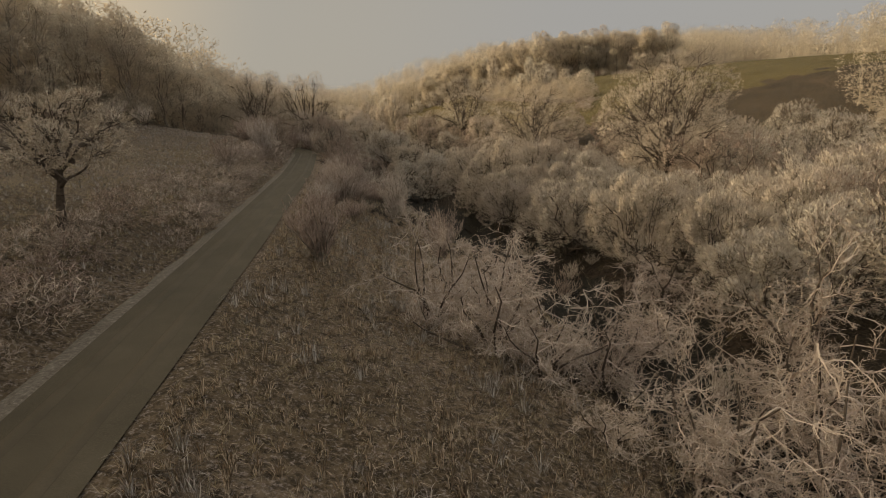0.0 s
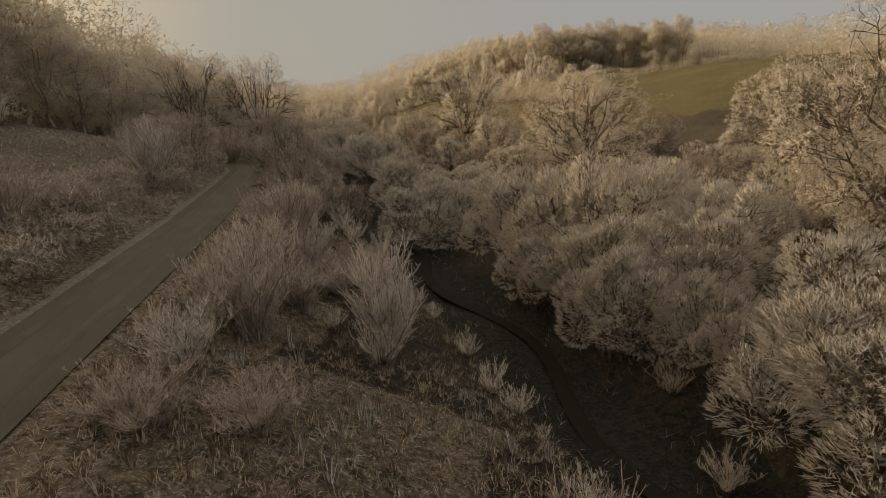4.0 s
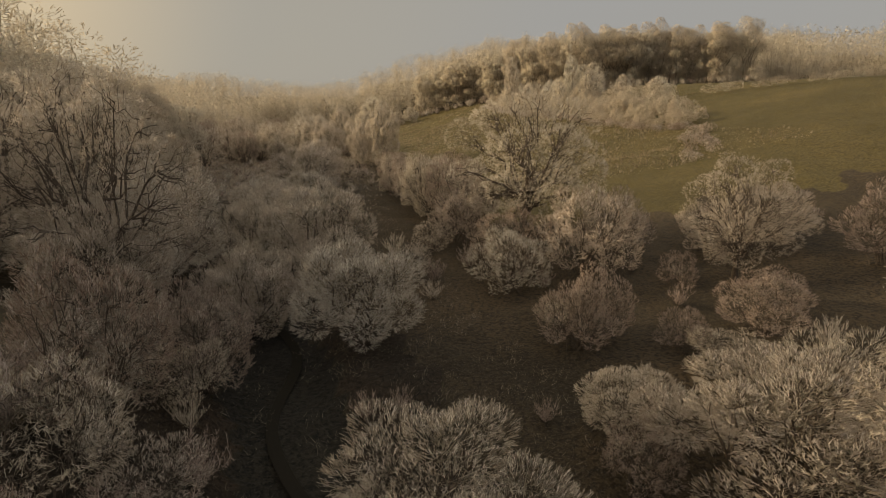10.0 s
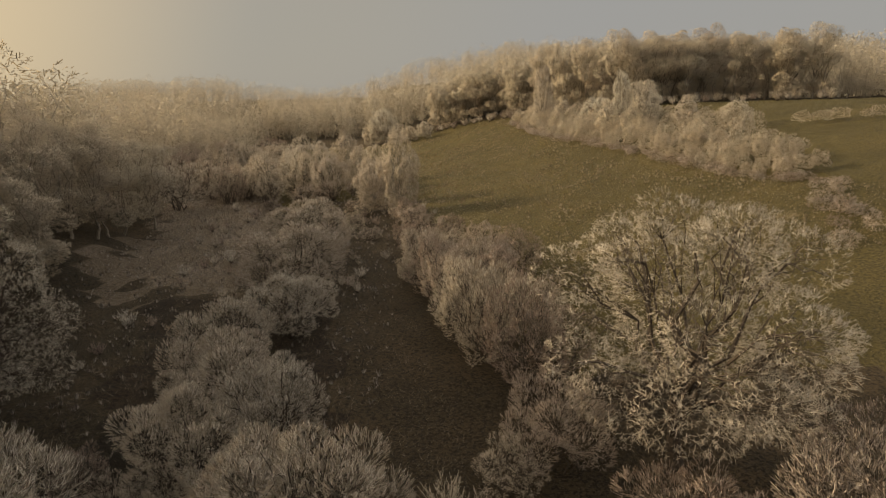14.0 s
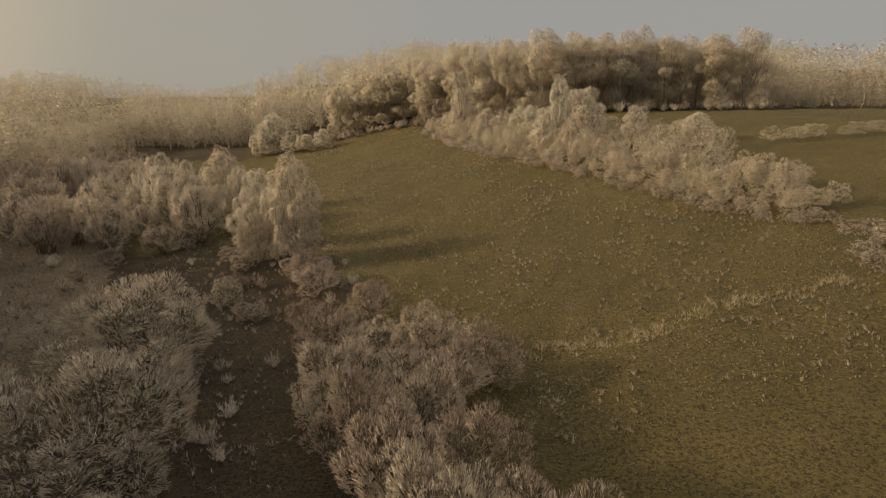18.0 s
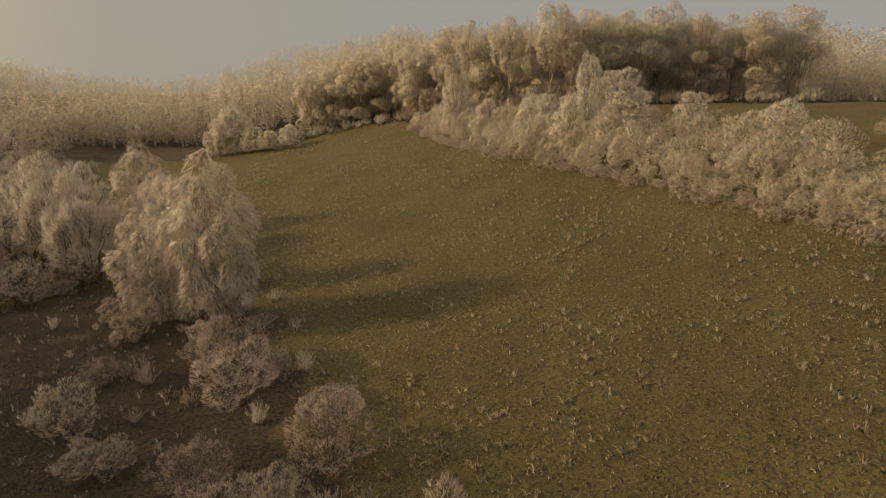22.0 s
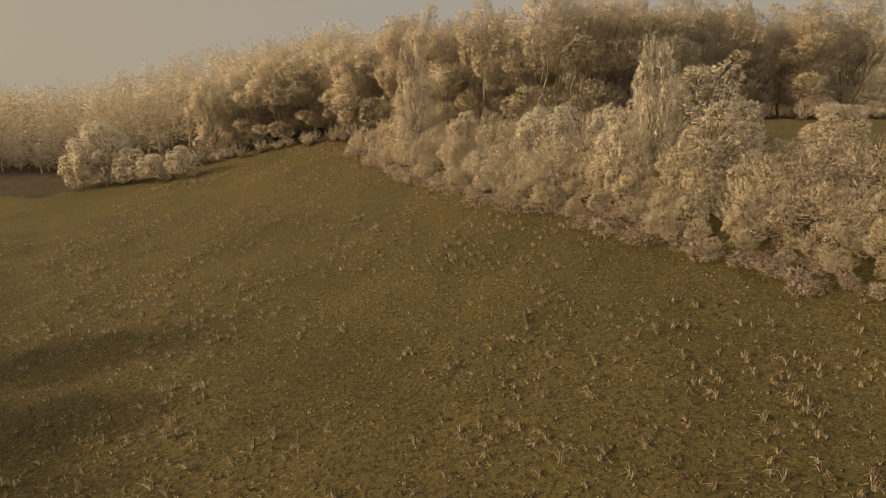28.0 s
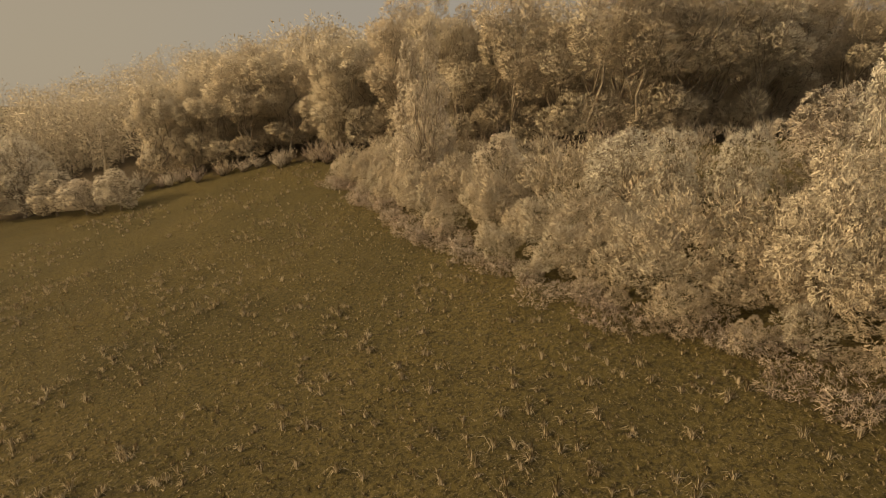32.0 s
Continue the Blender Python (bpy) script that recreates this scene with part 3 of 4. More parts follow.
# ---- where the plants stand: x, y, height, radius ----
APPLE_PLAN = [
    (-14.9, -8.6, 6.7, 3),
]
ROADSHRUB_PLAN_A = [
    (-3.9, -6.0, 4.4, 1.9), (-6.3, 15.2, 5.0, 2.0), (-8.2, 11.8, 2.4, 1.7), (-9.6, 28.5, 5.2, 2.5), (-19.2, 21.3, 4, 1.9),
    (-21.3, 38.1, 6.1, 2.4), (2.7, 4.6, 4.4, 1.9), (-23.3, 43.5, 4.9, 2.4), (-19.6, 26.2, 2.1, 1.7), (-28.6, 53.2, 4.3, 3.9),
    (-35.3, 72.1, 5.9, 3.2), (-14.1, 41.4, 3.3, 2.8), (-22.7, 66.4, 4.5, 3), (-15.5, 52.6, 3.5, 2.6), (-11, 37.1, 1.8, 1.8),
    (-5.2, 28.4, 2.6, 1.4), (-7.7, 29.1, 1.5, 1), (-5, 36.3, 1.5, 1.3), (-11.2, 44.3, 2.2, 1.8), (-11.5, 31.8, 1.5, 1.6),
    (-11.1, 27.3, 1.3, 1.4), (-10.7, 24.8, 0.8, 1.2), (-16.6, 62.6, 3.1, 2.2), (-16.3, 55.8, 2.4, 1.8),
]
ROADSHRUB_PLAN_B = [
    (-14.4, 63, 3, 2.1), (-26.6, 67.1, 4.5, 2.2), (-8, 15.4, 2.8, 1.6), (-9, 20, 2.6, 1.6), (-6, 19.5, 2.4, 1.5),
    (-8.4, 23, 3, 1.7), (-7, 25.5, 2.8, 1.6), (-10.2, 17.5, 1.6, 1.2), (-5.2, 23.5, 2, 1.4), (-9.6, 32.6, 2.6, 1.8),
    (-12.5, 34.5, 3, 2), (-7.4, 8.5, 1.8, 1.3), (-4.4, 9.5, 1.6, 1.2),
]
ROADSHRUB_PLAN = ROADSHRUB_PLAN_A + [(x, y, h * 1.15, r * 1.3) for x, y, h, r in ROADSHRUB_PLAN_B]
SAPLING_PLAN = [
    (-1.9, 17.2, 5.8, 1.7),
]
HAWTHORN_PLAN = [
    (2.7, -9.8, 5.6, 2.4), (5.8, -12, 5.8, 2.7), (10.4, -12.4, 5.4, 2.6), (7.7, -13.4, 4.7, 2.4), (6.9, 1.3, 4.5, 3.2),
    (3.9, -4.9, 4.6, 2.6), (12.4, -18.1, 5.2, 2.8), (15.5, -20.5, 6.2, 3.2), (17.2, -15.2, 7.5, 3.4), (9.4, -17.4, 2.6, 1.6),
    (17, -0.9, 4.7, 2.7), (13.6, -14.5, 5.6, 2.8), (5.4, -8.4, 4.4, 2.2), (14.5, -6, 4.6, 2.6), (20.5, -9.5, 6.5, 3.4),
    (19.5, -18.5, 6.5, 3.4),
]
WILLOW_PLAN_A = [
    (5.5, 35, 7.6, 4.2), (9.2, 32.5, 8.3, 4.6), (13.5, 34, 8.2, 4.6), (17.5, 31, 7, 4), (13.3, 11.6, 6.3, 4.5),
    (17.2, 5.5, 7.3, 3.6), (11.6, 19.3, 4.5, 2.1), (13.2, 16.7, 4, 2.4), (20.5, 12, 6.5, 4), (18.5, 20, 6, 3.8),
    (-1.2, 46.5, 6.6, 4.6), (2.8, 48, 5.2, 3.2), (-11.8, 86, 7.9, 5), (-5, 64.6, 6.6, 4.8), (1.2, 58.5, 5.2, 4.6),
    (9.6, 69, 6.8, 5.4), (4.5, 74, 4, 2.6), (-18.2, 103.5, 9.6, 5.6), (-24.2, 117, 7.8, 3.8), (-29.5, 121.5, 8.6, 5),
    (-34.5, 167, 10, 7), (-32, 150.5, 10, 6.8), (-30.5, 165, 4, 2), (-31.5, 90, 10.5, 4.8),
]
WILLOW_PLAN_B = [
    (-33, 99, 12, 6.2), (-23, 95, 7, 3.6), (-27, 80, 9, 4), (-29, 139, 7, 4.6), (-24, 110, 6, 3),
    (8.8, 22.4, 5.4, 3.1), (9, 26.5, 5.8, 3.6), (13.5, 26, 6, 3.6), (6, 29.5, 5, 2.8), (-28, 113, 8, 4.5), (-33, 130, 8, 4.5),
    (-21, 90, 7, 4), (-17.5, 96.5, 6, 3.2), (-43, 224, 11, 4.8), (-48, 231, 13, 5.5),
    (-53, 240, 15, 6), (21.5, 2.5, 6.4, 3.8), (24.5, -3.5, 6.8, 4), (25, 9, 6.8, 4),
    (20.5, -4.5, 5, 3), (27, 3, 7.4, 4.2),
]
WILLOW_PLAN = WILLOW_PLAN_A + WILLOW_PLAN_B
BUSH_PLAN_A = [
    (36.9, 72, 6, 5), (4.2, 85.2, 5, 2.8), (0.6, 98.2, 6, 3.6), (30.8, 110, 7.5, 5), (38.2, 101.3, 7.5, 4.5),
    (22, 92.1, 3.3, 3), (22.8, 72.4, 6, 3.6), (11.6, 60.5, 3.4, 2.8), (9.3, 102.5, 9.8, 5.2), (1.8, 105.7, 6.2, 4.4),
    (6.2, 87.3, 5.4, 2.5), (24.9, 110.6, 6, 4), (18.6, 87.4, 4.4, 3.2), (13, 81, 2.6, 3), (-3.8, 115.2, 7, 3.8),
    (13.5, 110, 7, 4.2), (-15.5, 156, 7.8, 3.8), (-13.5, 150, 7.9, 3.6), (-11.5, 144, 8.4, 3.8), (-9.5, 138, 9, 3.8),
    (-8, 132, 9.6, 4.2), (-5.2, 126.5, 9.6, 4.3), (-9, 151, 7.2, 3.6), (-6, 144, 7.7, 3.6),
]
BUSH_PLAN_B = [
    (-3.4, 136.5, 7.8, 3.6), (-1, 130, 6, 3.4), (-19.4, 188.9, 5, 3.3), (-11.9, 179.4, 4.8, 3.1), (-6.7, 166.3, 6.5, 3.3),
    (-2.1, 159.7, 6.5, 3.6), (-17, 169.5, 5.3, 4), (-11.8, 166.3, 4.8, 3.4), (-17.1, 158.5, 3.8, 2.3), (-7.7, 156.2, 6.6, 4.8),
    (-3.2, 168, 3, 2.3), (-20, 178, 3.5, 2.2), (-15, 174, 3.4, 2), (-54.5, 210.3, 2.9, 2.4), (-47.6, 215.8, 5.6, 3.8),
    (-65.7, 227, 4.4, 3.5), (-30.5, 186.1, 4.2, 2), (-26.6, 180.9, 2.5, 1.9), (-44.9, 218.7, 2, 2), (-20.9, 193.8, 5, 3.3),
    (-16.6, 191.7, 2.9, 1.2), (-11.6, 185.2, 2, 2.4), (-19.4, 203.7, 1.8, 1.5), (-31, 193.8, 2, 1.8),
]
BUSH_PLAN_C = [
    (21.5, 36, 4.5, 3), (31.5, 35, 5, 3.2), (26, 41, 4.4, 3), (23, 46.5, 4, 2.8), (30, 27, 5.5, 3.4),
    (-32.1, 203.4, 2.4, 2), (-34.3, 208, 3, 2), (-44, 221.6, 5, 2.6), (-29, 214, 3.6, 2.4), (-24, 200, 2.8, 1.8),
    (-38, 228, 4, 2.6),
]
BUSH_PLAN = BUSH_PLAN_A + BUSH_PLAN_B + BUSH_PLAN_C
OAK_PLAN = [
    (27.6, 30.5, 16.8, 7.3), (35.5, 53.5, 15, 7), (16.5, 62, 14.5, 7.2), (22.6, 99.6, 12, 5.3), (4.4, 115.5, 19, 9.5),
    (-27.5, 82.4, 17.4, 6.5), (-40.5, 88, 18, 7.5), (-43, 103, 21, 8.5), (-47, 118, 17, 7),
]
BIRCH_PLAN = [
    (-23.6, 204.5, 18.6, 5.2), (-30, 207, 12.5, 4.6), (-31, 218, 14.5, 4), (-44, 251, 16, 5.5), (-38, 238, 13, 4.5),
]


# ---- shrubs and trees ----
rng = np.random.default_rng(7)
WILLOW = dict(h=9, r=5, lobes=15, subs=5, lobe=0.36, sub=0.52, sprays=17000, length=0.46, width=0.023, rise=0.5, sides=5, spread=0.45, thick=0.24, core=1500, floor=-0.7, loose=0.14, tips=0.4)
willows = [make_plant("willow", 11 + k, TWIG_PALE, "broad rounded grey willow coated with hoar frost", "willow", inside=INNER_PALE, **WILLOW) for k in range(3)]
for x, y, h, r in WILLOW_PLAN:
    put(willows, x, y, h, r, (9, 5), rng, "willows along the brook")
drop(willows)

BUSH = dict(h=7, r=3.6, lobes=13, subs=5, lobe=0.38, sub=0.5, sprays=7500, length=0.46, width=0.023, rise=0.7, sides=5, spread=0.5, thick=0.16, core=900, floor=-0.75, loose=0.2)
bushes = [make_plant("bush", 31 + k, (TWIG_OAK, TWIG_THORN, TWIG_ROSE)[k], "leafless frosted bush with dense fine twigs", "bush", **BUSH) for k in range(3)]
for x, y, h, r in BUSH_PLAN:
    put(bushes, x, y, h, r, (7, 3.6), rng, "bushes between track and meadow")
for x, y, h, r in [(-21, 70, 8, 3.4), (-16.5, 56, 7, 3), (-20, 78, 6.5, 3.2), (-13.5, 47.5, 4.6, 2.6), (-14, 60, 4.5, 2.6)]:
    put(bushes[2:], x, y, h, r, (7, 3.6), rng, "dark bushes on the bank of the brook")
THICKET = dict(h=7, r=3.6, lobes=12, subs=5, lobe=0.38, sub=0.52, sprays=4800, length=0.5, width=0.023, rise=0.45, sides=5, spread=0.5, thick=0.16, core=800, floor=-0.75, loose=0.2)
thickets = [make_plant("thicket_bush", 37 + k, (TWIG_PALE, TWIG_OAK, TWIG_ROSE)[k], "tall tangled bush grey with rime", "bush", stems="joined", **THICKET) for k in range(3)]
for x0, y0, x1, y1 in [(27, -12, 36, 48), (34, 2, 46, 62), (44, 8, 58, 62), (58, 14, 72, 60), (70, 18, 82, 56)]:
    for s in np.linspace(0, 1, 9):
        k = rng.uniform(0.8, 1.3)
        put(thickets, x0 + (x1 - x0) * s + rng.uniform(-3.5, 3.5), y0 + (y1 - y0) * s + rng.uniform(-3.5, 3.5), 7.2 * k, 4.4 * k, (7, 3.6), rng, "bushes on the slope beyond the brook")
drop(bushes)

SHRUB = dict(form=upright, h=4, r=2, canes=24, shoots=20, twigs=12, width=0.0165, splay=1.1)
shrubs = [make_plant("roadside_shrub", 51 + k, (TWIG_ROSE, TWIG_THORN, TWIG_ROSE)[k], "upright roadside shrub with brown canes white with rime", "shrub", bark=BARK_RIMED, **SHRUB) for k in range(3)]
for x, y, h, r in ROADSHRUB_PLAN:
    edge = float(np.interp(y, ROAD_Y, ROAD_X))
    if x > edge and y < 62:
        x = max(x, edge + 2.3 + 0.75 * r + 0.3 * h)
    put(shrubs, x, y, h, r, (4, 2), rng, "shrubs along the lane")
drop(shrubs)

SAPLING = dict(form=upright, h=5, r=1.5, canes=16, shoots=24, twigs=10, width=0.019, splay=0.9)
saplings = [make_plant("sapling", 61, TWIG_PALE, "slender young tree with upswept frosted shoots", "tree", bark=BARK_RIMED, **SAPLING)]
for x, y, h, r in SAPLING_PLAN:
    put(saplings, x, y, h, r, (5, 1.5), rng, "saplings on the verge")
drop(saplings)

def crooked(name, seed, mat, label, category, h, r, stems=7, sub=8, twigs=15, rime=0.015):
    """A thorny small tree: kinked boughs that fork twice and carry short spurs, down to the ground."""
    rng = np.random.default_rng(seed)
    root, crown = new(name), Soup()
    root.empty_display_size = 0.3

    def wander(a, way, length, n=6, kink=0.32):
        p, d = [np.asarray(a, float)], unit(np.asarray(way, float))
        for _ in range(n - 1):
            d = unit(d + rng.normal(size=3) * kink)
            p.append(p[-1] + d * length / (n - 1))
        return np.array(p)

    for k in range(stems):
        turn = 2 * math.pi * (k + rng.uniform(-0.3, 0.3)) / stems
        out = np.array([math.cos(turn), math.sin(turn), 0])
        first = wander(out * 0.15 - [0, 0, 0.2], out * rng.uniform(0.15, 0.9) + [0, 0, 1.1], h * rng.uniform(0.65, 0.95))
        stem = Soup()
        stem.tube(first, np.linspace(0.075, 0.022, 6), 5)
        stem.object("stem", BARK, root)
        for _ in range(sub):
            a = first[rng.integers(1, 6)]
            second = wander(a, rng.normal(size=3) * 0.9 + out * 0.7 + [0, 0, 0.25], r * rng.uniform(0.45, 0.8))
            second[:, 2] = np.maximum(second[:, 2], 0.1)
            crown.tube(second, np.linspace(0.026, 0.012, 6), 3)
            for _ in range(sub):
                c = second[rng.integers(1, 6)]
                third = wander(c, unit(second[-1] - second[0]) * 0.6 + rng.normal(size=3) * 0.8 + [0, 0, 0.1], r * rng.uniform(0.18, 0.42), 5, 0.4)
                crown.tube(third, np.linspace(rime, rime * 0.55, 5), 3)
                at = third[rng.integers(0, 5, twigs)] + rng.normal(size=(twigs, 3)) * 0.02
                crown.spikes(rng, at, unit(rng.normal(size=(twigs, 3)) + unit(third[-1] - third[0]) * 0.7), rng.uniform(0.1, 0.32, twigs), 0.018)
    crown.object("crown", mat, root)
    return tagged(root, label, category)


haws = [crooked("hawthorn", 71 + k, TWIG_THORN, "thorny hawthorn with crooked boughs thick with rime", "tree", 5, 2.6) for k in range(2)]
for x, y, h, r in HAWTHORN_PLAN:
    put(haws, x, y, h, r, (5, 2.6), rng, "hawthorns beside the brook")
drop(haws)

APPLE = dict(h=6.6, r=3, base=0.3, lobes=11, subs=6, lobe=0.36, sub=0.5, flat=0.8, sprays=4200, length=0.4, width=0.026, rise=0.1, sides=6, spread=0.9, trunk=0.2, thick=0.2, lean=0.35, core=200, floor=-0.4, forks=6, loose=0.3)
apple = make_plant("apple_tree", 81, TWIG_OAK, "old leaning apple tree with a rimy crown on the bank", "tree", **APPLE)
for x, y, h, r in APPLE_PLAN:
    copy_thing(apple, Matrix.LocRotScale((x, y, float(ground_z(x, y)) - 0.05), Euler((0, 0, 0.3)), (r / 3, r / 3, h / 6.6)))
drop([apple])

OAK = dict(h=17, r=8, base=0.12, lobes=26, subs=8, lobe=0.3, sub=0.52, flat=0.75, sprays=24000, length=0.42, width=0.02, rise=0.12, sides=6, spread=0.95, trunk=0.42, thick=0.31, core=1000, floor=-0.8, forks=9, loose=0.35, tips=0.3)
oaks = [make_plant("oak", 91 + k, TWIG_OAK, "big spreading oak with dark limbs and frosted twigs", "tree", **OAK) for k in range(2)]
for x, y, h, r in OAK_PLAN:
    put(oaks, x, y, h, r, (17, 8), rng, "old oaks in the valley")
drop(oaks)

BIRCH = dict(h=17, r=4.2, base=0.05, lobes=34, subs=6, lobe=0.27, sub=0.55, flat=1.6, peak=0.3, sprays=20000, length=0.6, width=0.016, rise=-0.85, sides=6, spread=0.35, trunk=0.2, thick=0.16, core=1600, floor=-0.95, forks=4, loose=0.2, tips=0.2)
birches = [make_plant("birch", 101 + k, TWIG_OAK, "tall weeping birch with hanging frosted twigs", "tree", bark=BARK_BIRCH, inside=INNER_PALE, **BIRCH) for k in range(2)]
for x, y, h, r in BIRCH_PLAN:
    put(birches, x, y, h, r, (17, 4.2), rng, "birches at the edge of the meadow")

# ---- hedge and thicket on the right of the meadow ----
HEDGE_LINE = [(13, 322), (17, 302), (19.5, 285), (23.5, 266), (29.5, 249), (33.5, 234), (37.5, 219), (42, 199), (47, 184), (51, 180)]
THORN = dict(h=4.5, r=2.2, lobes=10, subs=6, lobe=0.36, sub=0.5, sprays=3600, length=0.34, width=0.021, rise=0.45, sides=5, spread=0.6, thick=0.1, core=460, floor=-0.5, loose=0.2)
thorns = [make_plant("hedge_shrub", 111 + k, TWIG_GOLD, "dense thorn shrub gilded with thick hoar frost", "shrub", stems=False, inside=INNER_PALE, **THORN) for k in range(4)]
light = [make_plant("hedge_shrub", 117 + k, TWIG_GOLD, "thorn shrub within the thicket white with hoar frost", "shrub", stems=False, inside=INNER_PALE,
                    **(THORN | dict(sprays=1500, sides=4, width=0.034))) for k in range(3)]
BRAMBLE = dict(h=1.6, r=1.7, lobes=7, subs=4, lobe=0.42, sprays=500, length=0.5, width=0.03, rise=0.15, sides=4, spread=0.7, thick=0.03, core=160, floor=-0.2, loose=0.45)
brambles = [make_plant("bramble", 141 + k, (TWIG_THORN, TWIG_ROSE)[k % 2], "low tangle of brown bramble stems edged with rime", "bramble", stems=False, **BRAMBLE) for k in range(3)]
line = np.array(HEDGE_LINE, float)
along = np.concatenate([[0], np.cumsum(np.linalg.norm(np.diff(line, axis=0), axis=1))])


def beside(s, depth):
    """A spot s metres along the hedge and depth metres into it."""
    p = np.array([np.interp(s, along, line[:, 0]), np.interp(s, along, line[:, 1])])
    q = np.array([np.interp(s + 1, along, line[:, 0]), np.interp(s + 1, along, line[:, 1])]) + [1e-4, -1e-4]
    way = unit(q - p)
    return p + np.array([-way[1], way[0]]) * depth


for row, (depth, step, size) in enumerate([(-0.6, 2.6, 0.62), (1.7, 2.9, 0.95), (4.4, 3.3, 1.15), (7.8, 3.9, 1.25), (12, 4.6, 1.25), (17.5, 5.4, 1.15), (24, 6.2, 1.0)]):
    for s in np.arange(0, along[-1] - (0, 0, 4, 10, 22, 34, 44)[row], step):
        x, y = beside(s + rng.uniform(-1.0, 1.0), depth + rng.uniform(-1.3, 1.3))
        k = size * rng.uniform(0.6, 1.35)
        put(thorns if row < 3 else light, x, y, 4.2 * k * rng.uniform(0.85, 1.25), 2.3 * k, (4.5, 2.2), rng, "shrubs of the long hedge")
for s in np.arange(0, along[-1], 1.15):
    x, y = beside(s + rng.uniform(-0.8, 0.8), -2.2 + rng.uniform(-1.4, 1.6))
    k = rng.uniform(0.55, 1.15)
    put(brambles, x, y, 1.5 * k, 1.6 * k, (1.6, 1.7), rng, "brambles at the foot of the hedge")
# far field hedge and low scrub at its near end
for s in np.linspace(0, 1, 16):
    k = rng.uniform(0.6, 1.0)
    put(light, 70 + 45 * s + rng.uniform(-1, 1), 216 - 26 * s + rng.uniform(-1.5, 1.5), 3.6 * k, 2.4 * k, (4.5, 2.2), rng, "shrubs of the field hedge")
for s in np.linspace(0, 1, 16):
    put(brambles, 50 - 9 * s + rng.uniform(-3, 3), 176 - 24 * s + rng.uniform(-2, 2), rng.uniform(1.0, 2.2), rng.uniform(1.2, 2.0), (1.6, 1.7), rng, "scrub on the pasture")
drop(thorns + light)

# ---- scrub that fills the valley sides ----
SCRUB = dict(form=upright, h=4, r=2, canes=15, shoots=13, twigs=8, width=0.024, splay=1.15)
scrubs = [make_plant("scrub_bush", 151 + k, (TWIG_ROSE, TWIG_PALE, TWIG_OAK)[k], "tangled scrub bush with rime on its brown twigs", "bush", stems="joined", **SCRUB) for k in range(3)]
taken = [(x, y, r) for plan in (WILLOW_PLAN, BUSH_PLAN, ROADSHRUB_PLAN, OAK_PLAN, HAWTHORN_PLAN, BIRCH_PLAN) for x, y, h, r in plan]
for y0, y1, d0, d1, count, low, high in [(16, 44, -11, -3.5, 18, 1.2, 2.6), (44, 112, -20, -4, 62, 2.6, 5.6), (100, 200, -16, -4, 22, 1.0, 2.6), (148, 215, -15, 6, 24, 1.2, 3.2), (152, 212, 9, 27, 34, 0.8, 2.3), (2, 42, 2.6, 9, 11, 0.7, 1.9), (2, 46, -6, -2.4, 7, 0.6, 1.4), (20, 80, 3.5, 9, 14, 1.2, 3.0), (62, 118, 14, 55, 40, 1.0, 4.0), (112, 150, 20, 34, 12, 1.0, 2.6), (150, 215, 24, 33, 16, 0.9, 2.4), (-34, 16, -6, 5, 12, 1.2, 2.6), (-22, 75, 12, 42, 44, 4.0, 8.0)]:
    tries = 0
    while count and tries < 600:
        tries += 1
        y = rng.uniform(y0, y1)
        x = np.interp(y, BROOK_Y, BROOK_X) + rng.uniform(d0, d1)
        h = rng.uniform(low, high)
        r = h * rng.uniform(0.42, 0.6)
        if abs(x - np.interp(y, ROAD_Y, ROAD_X)) < 2.4 + r * 0.7 or any(math.hypot(x - a, y - c) < 0.62 * (r + q) for a, c, q in taken):
            continue
        taken.append((x, y, r))
        tall = h > 3.4
        put(thickets if tall else scrubs, x, y, h, r, (7, 3.6) if tall else (4, 2), rng, "bushes in the valley" if tall else "scrub along the brook")
        count -= 1
for k in range(62):
    y = rng.uniform(209, 305)
    x = rng.uniform(np.interp(y, [190, 235, 270, 330], [-76, -104, -104, -106]), np.interp(y, BROOK_Y, BROOK_X) + 4)
    h = rng.uniform(6, 12.5)
    put(thickets, x, y, h, h * rng.uniform(0.36, 0.5), (7, 3.6), rng, "bushes in the valley")
for x0, y0, x1, y1, n in [(-60, -24, -49, 58, 24), (-24, 362, 12, 342, 13), (12, 341, 50, 299, 17), (50, 298, 118, 284, 16)]:
    for s in np.linspace(0, 1, n):
        h = rng.uniform(3.0, 5.5)
        put(scrubs, x0 + (x1 - x0) * s + rng.uniform(-1.5, 1.5), y0 + (y1 - y0) * s + rng.uniform(-1.5, 1.5), h, h * 0.6, (4, 2), rng, "scrub along the edge of the wood")
drop(scrubs + thickets)
for y in np.arange(-34, 62, 0.95):
    x = np.interp(y, ROAD_Y, ROAD_X) - rng.uniform(3.0, 7.5)
    k = rng.uniform(0.5, 1.1)
    put(brambles, x, y, 1.5 * k, 1.6 * k, (1.6, 1.7), rng, "brambles on the bank of the lane")
drop(brambles)

drop(birches)

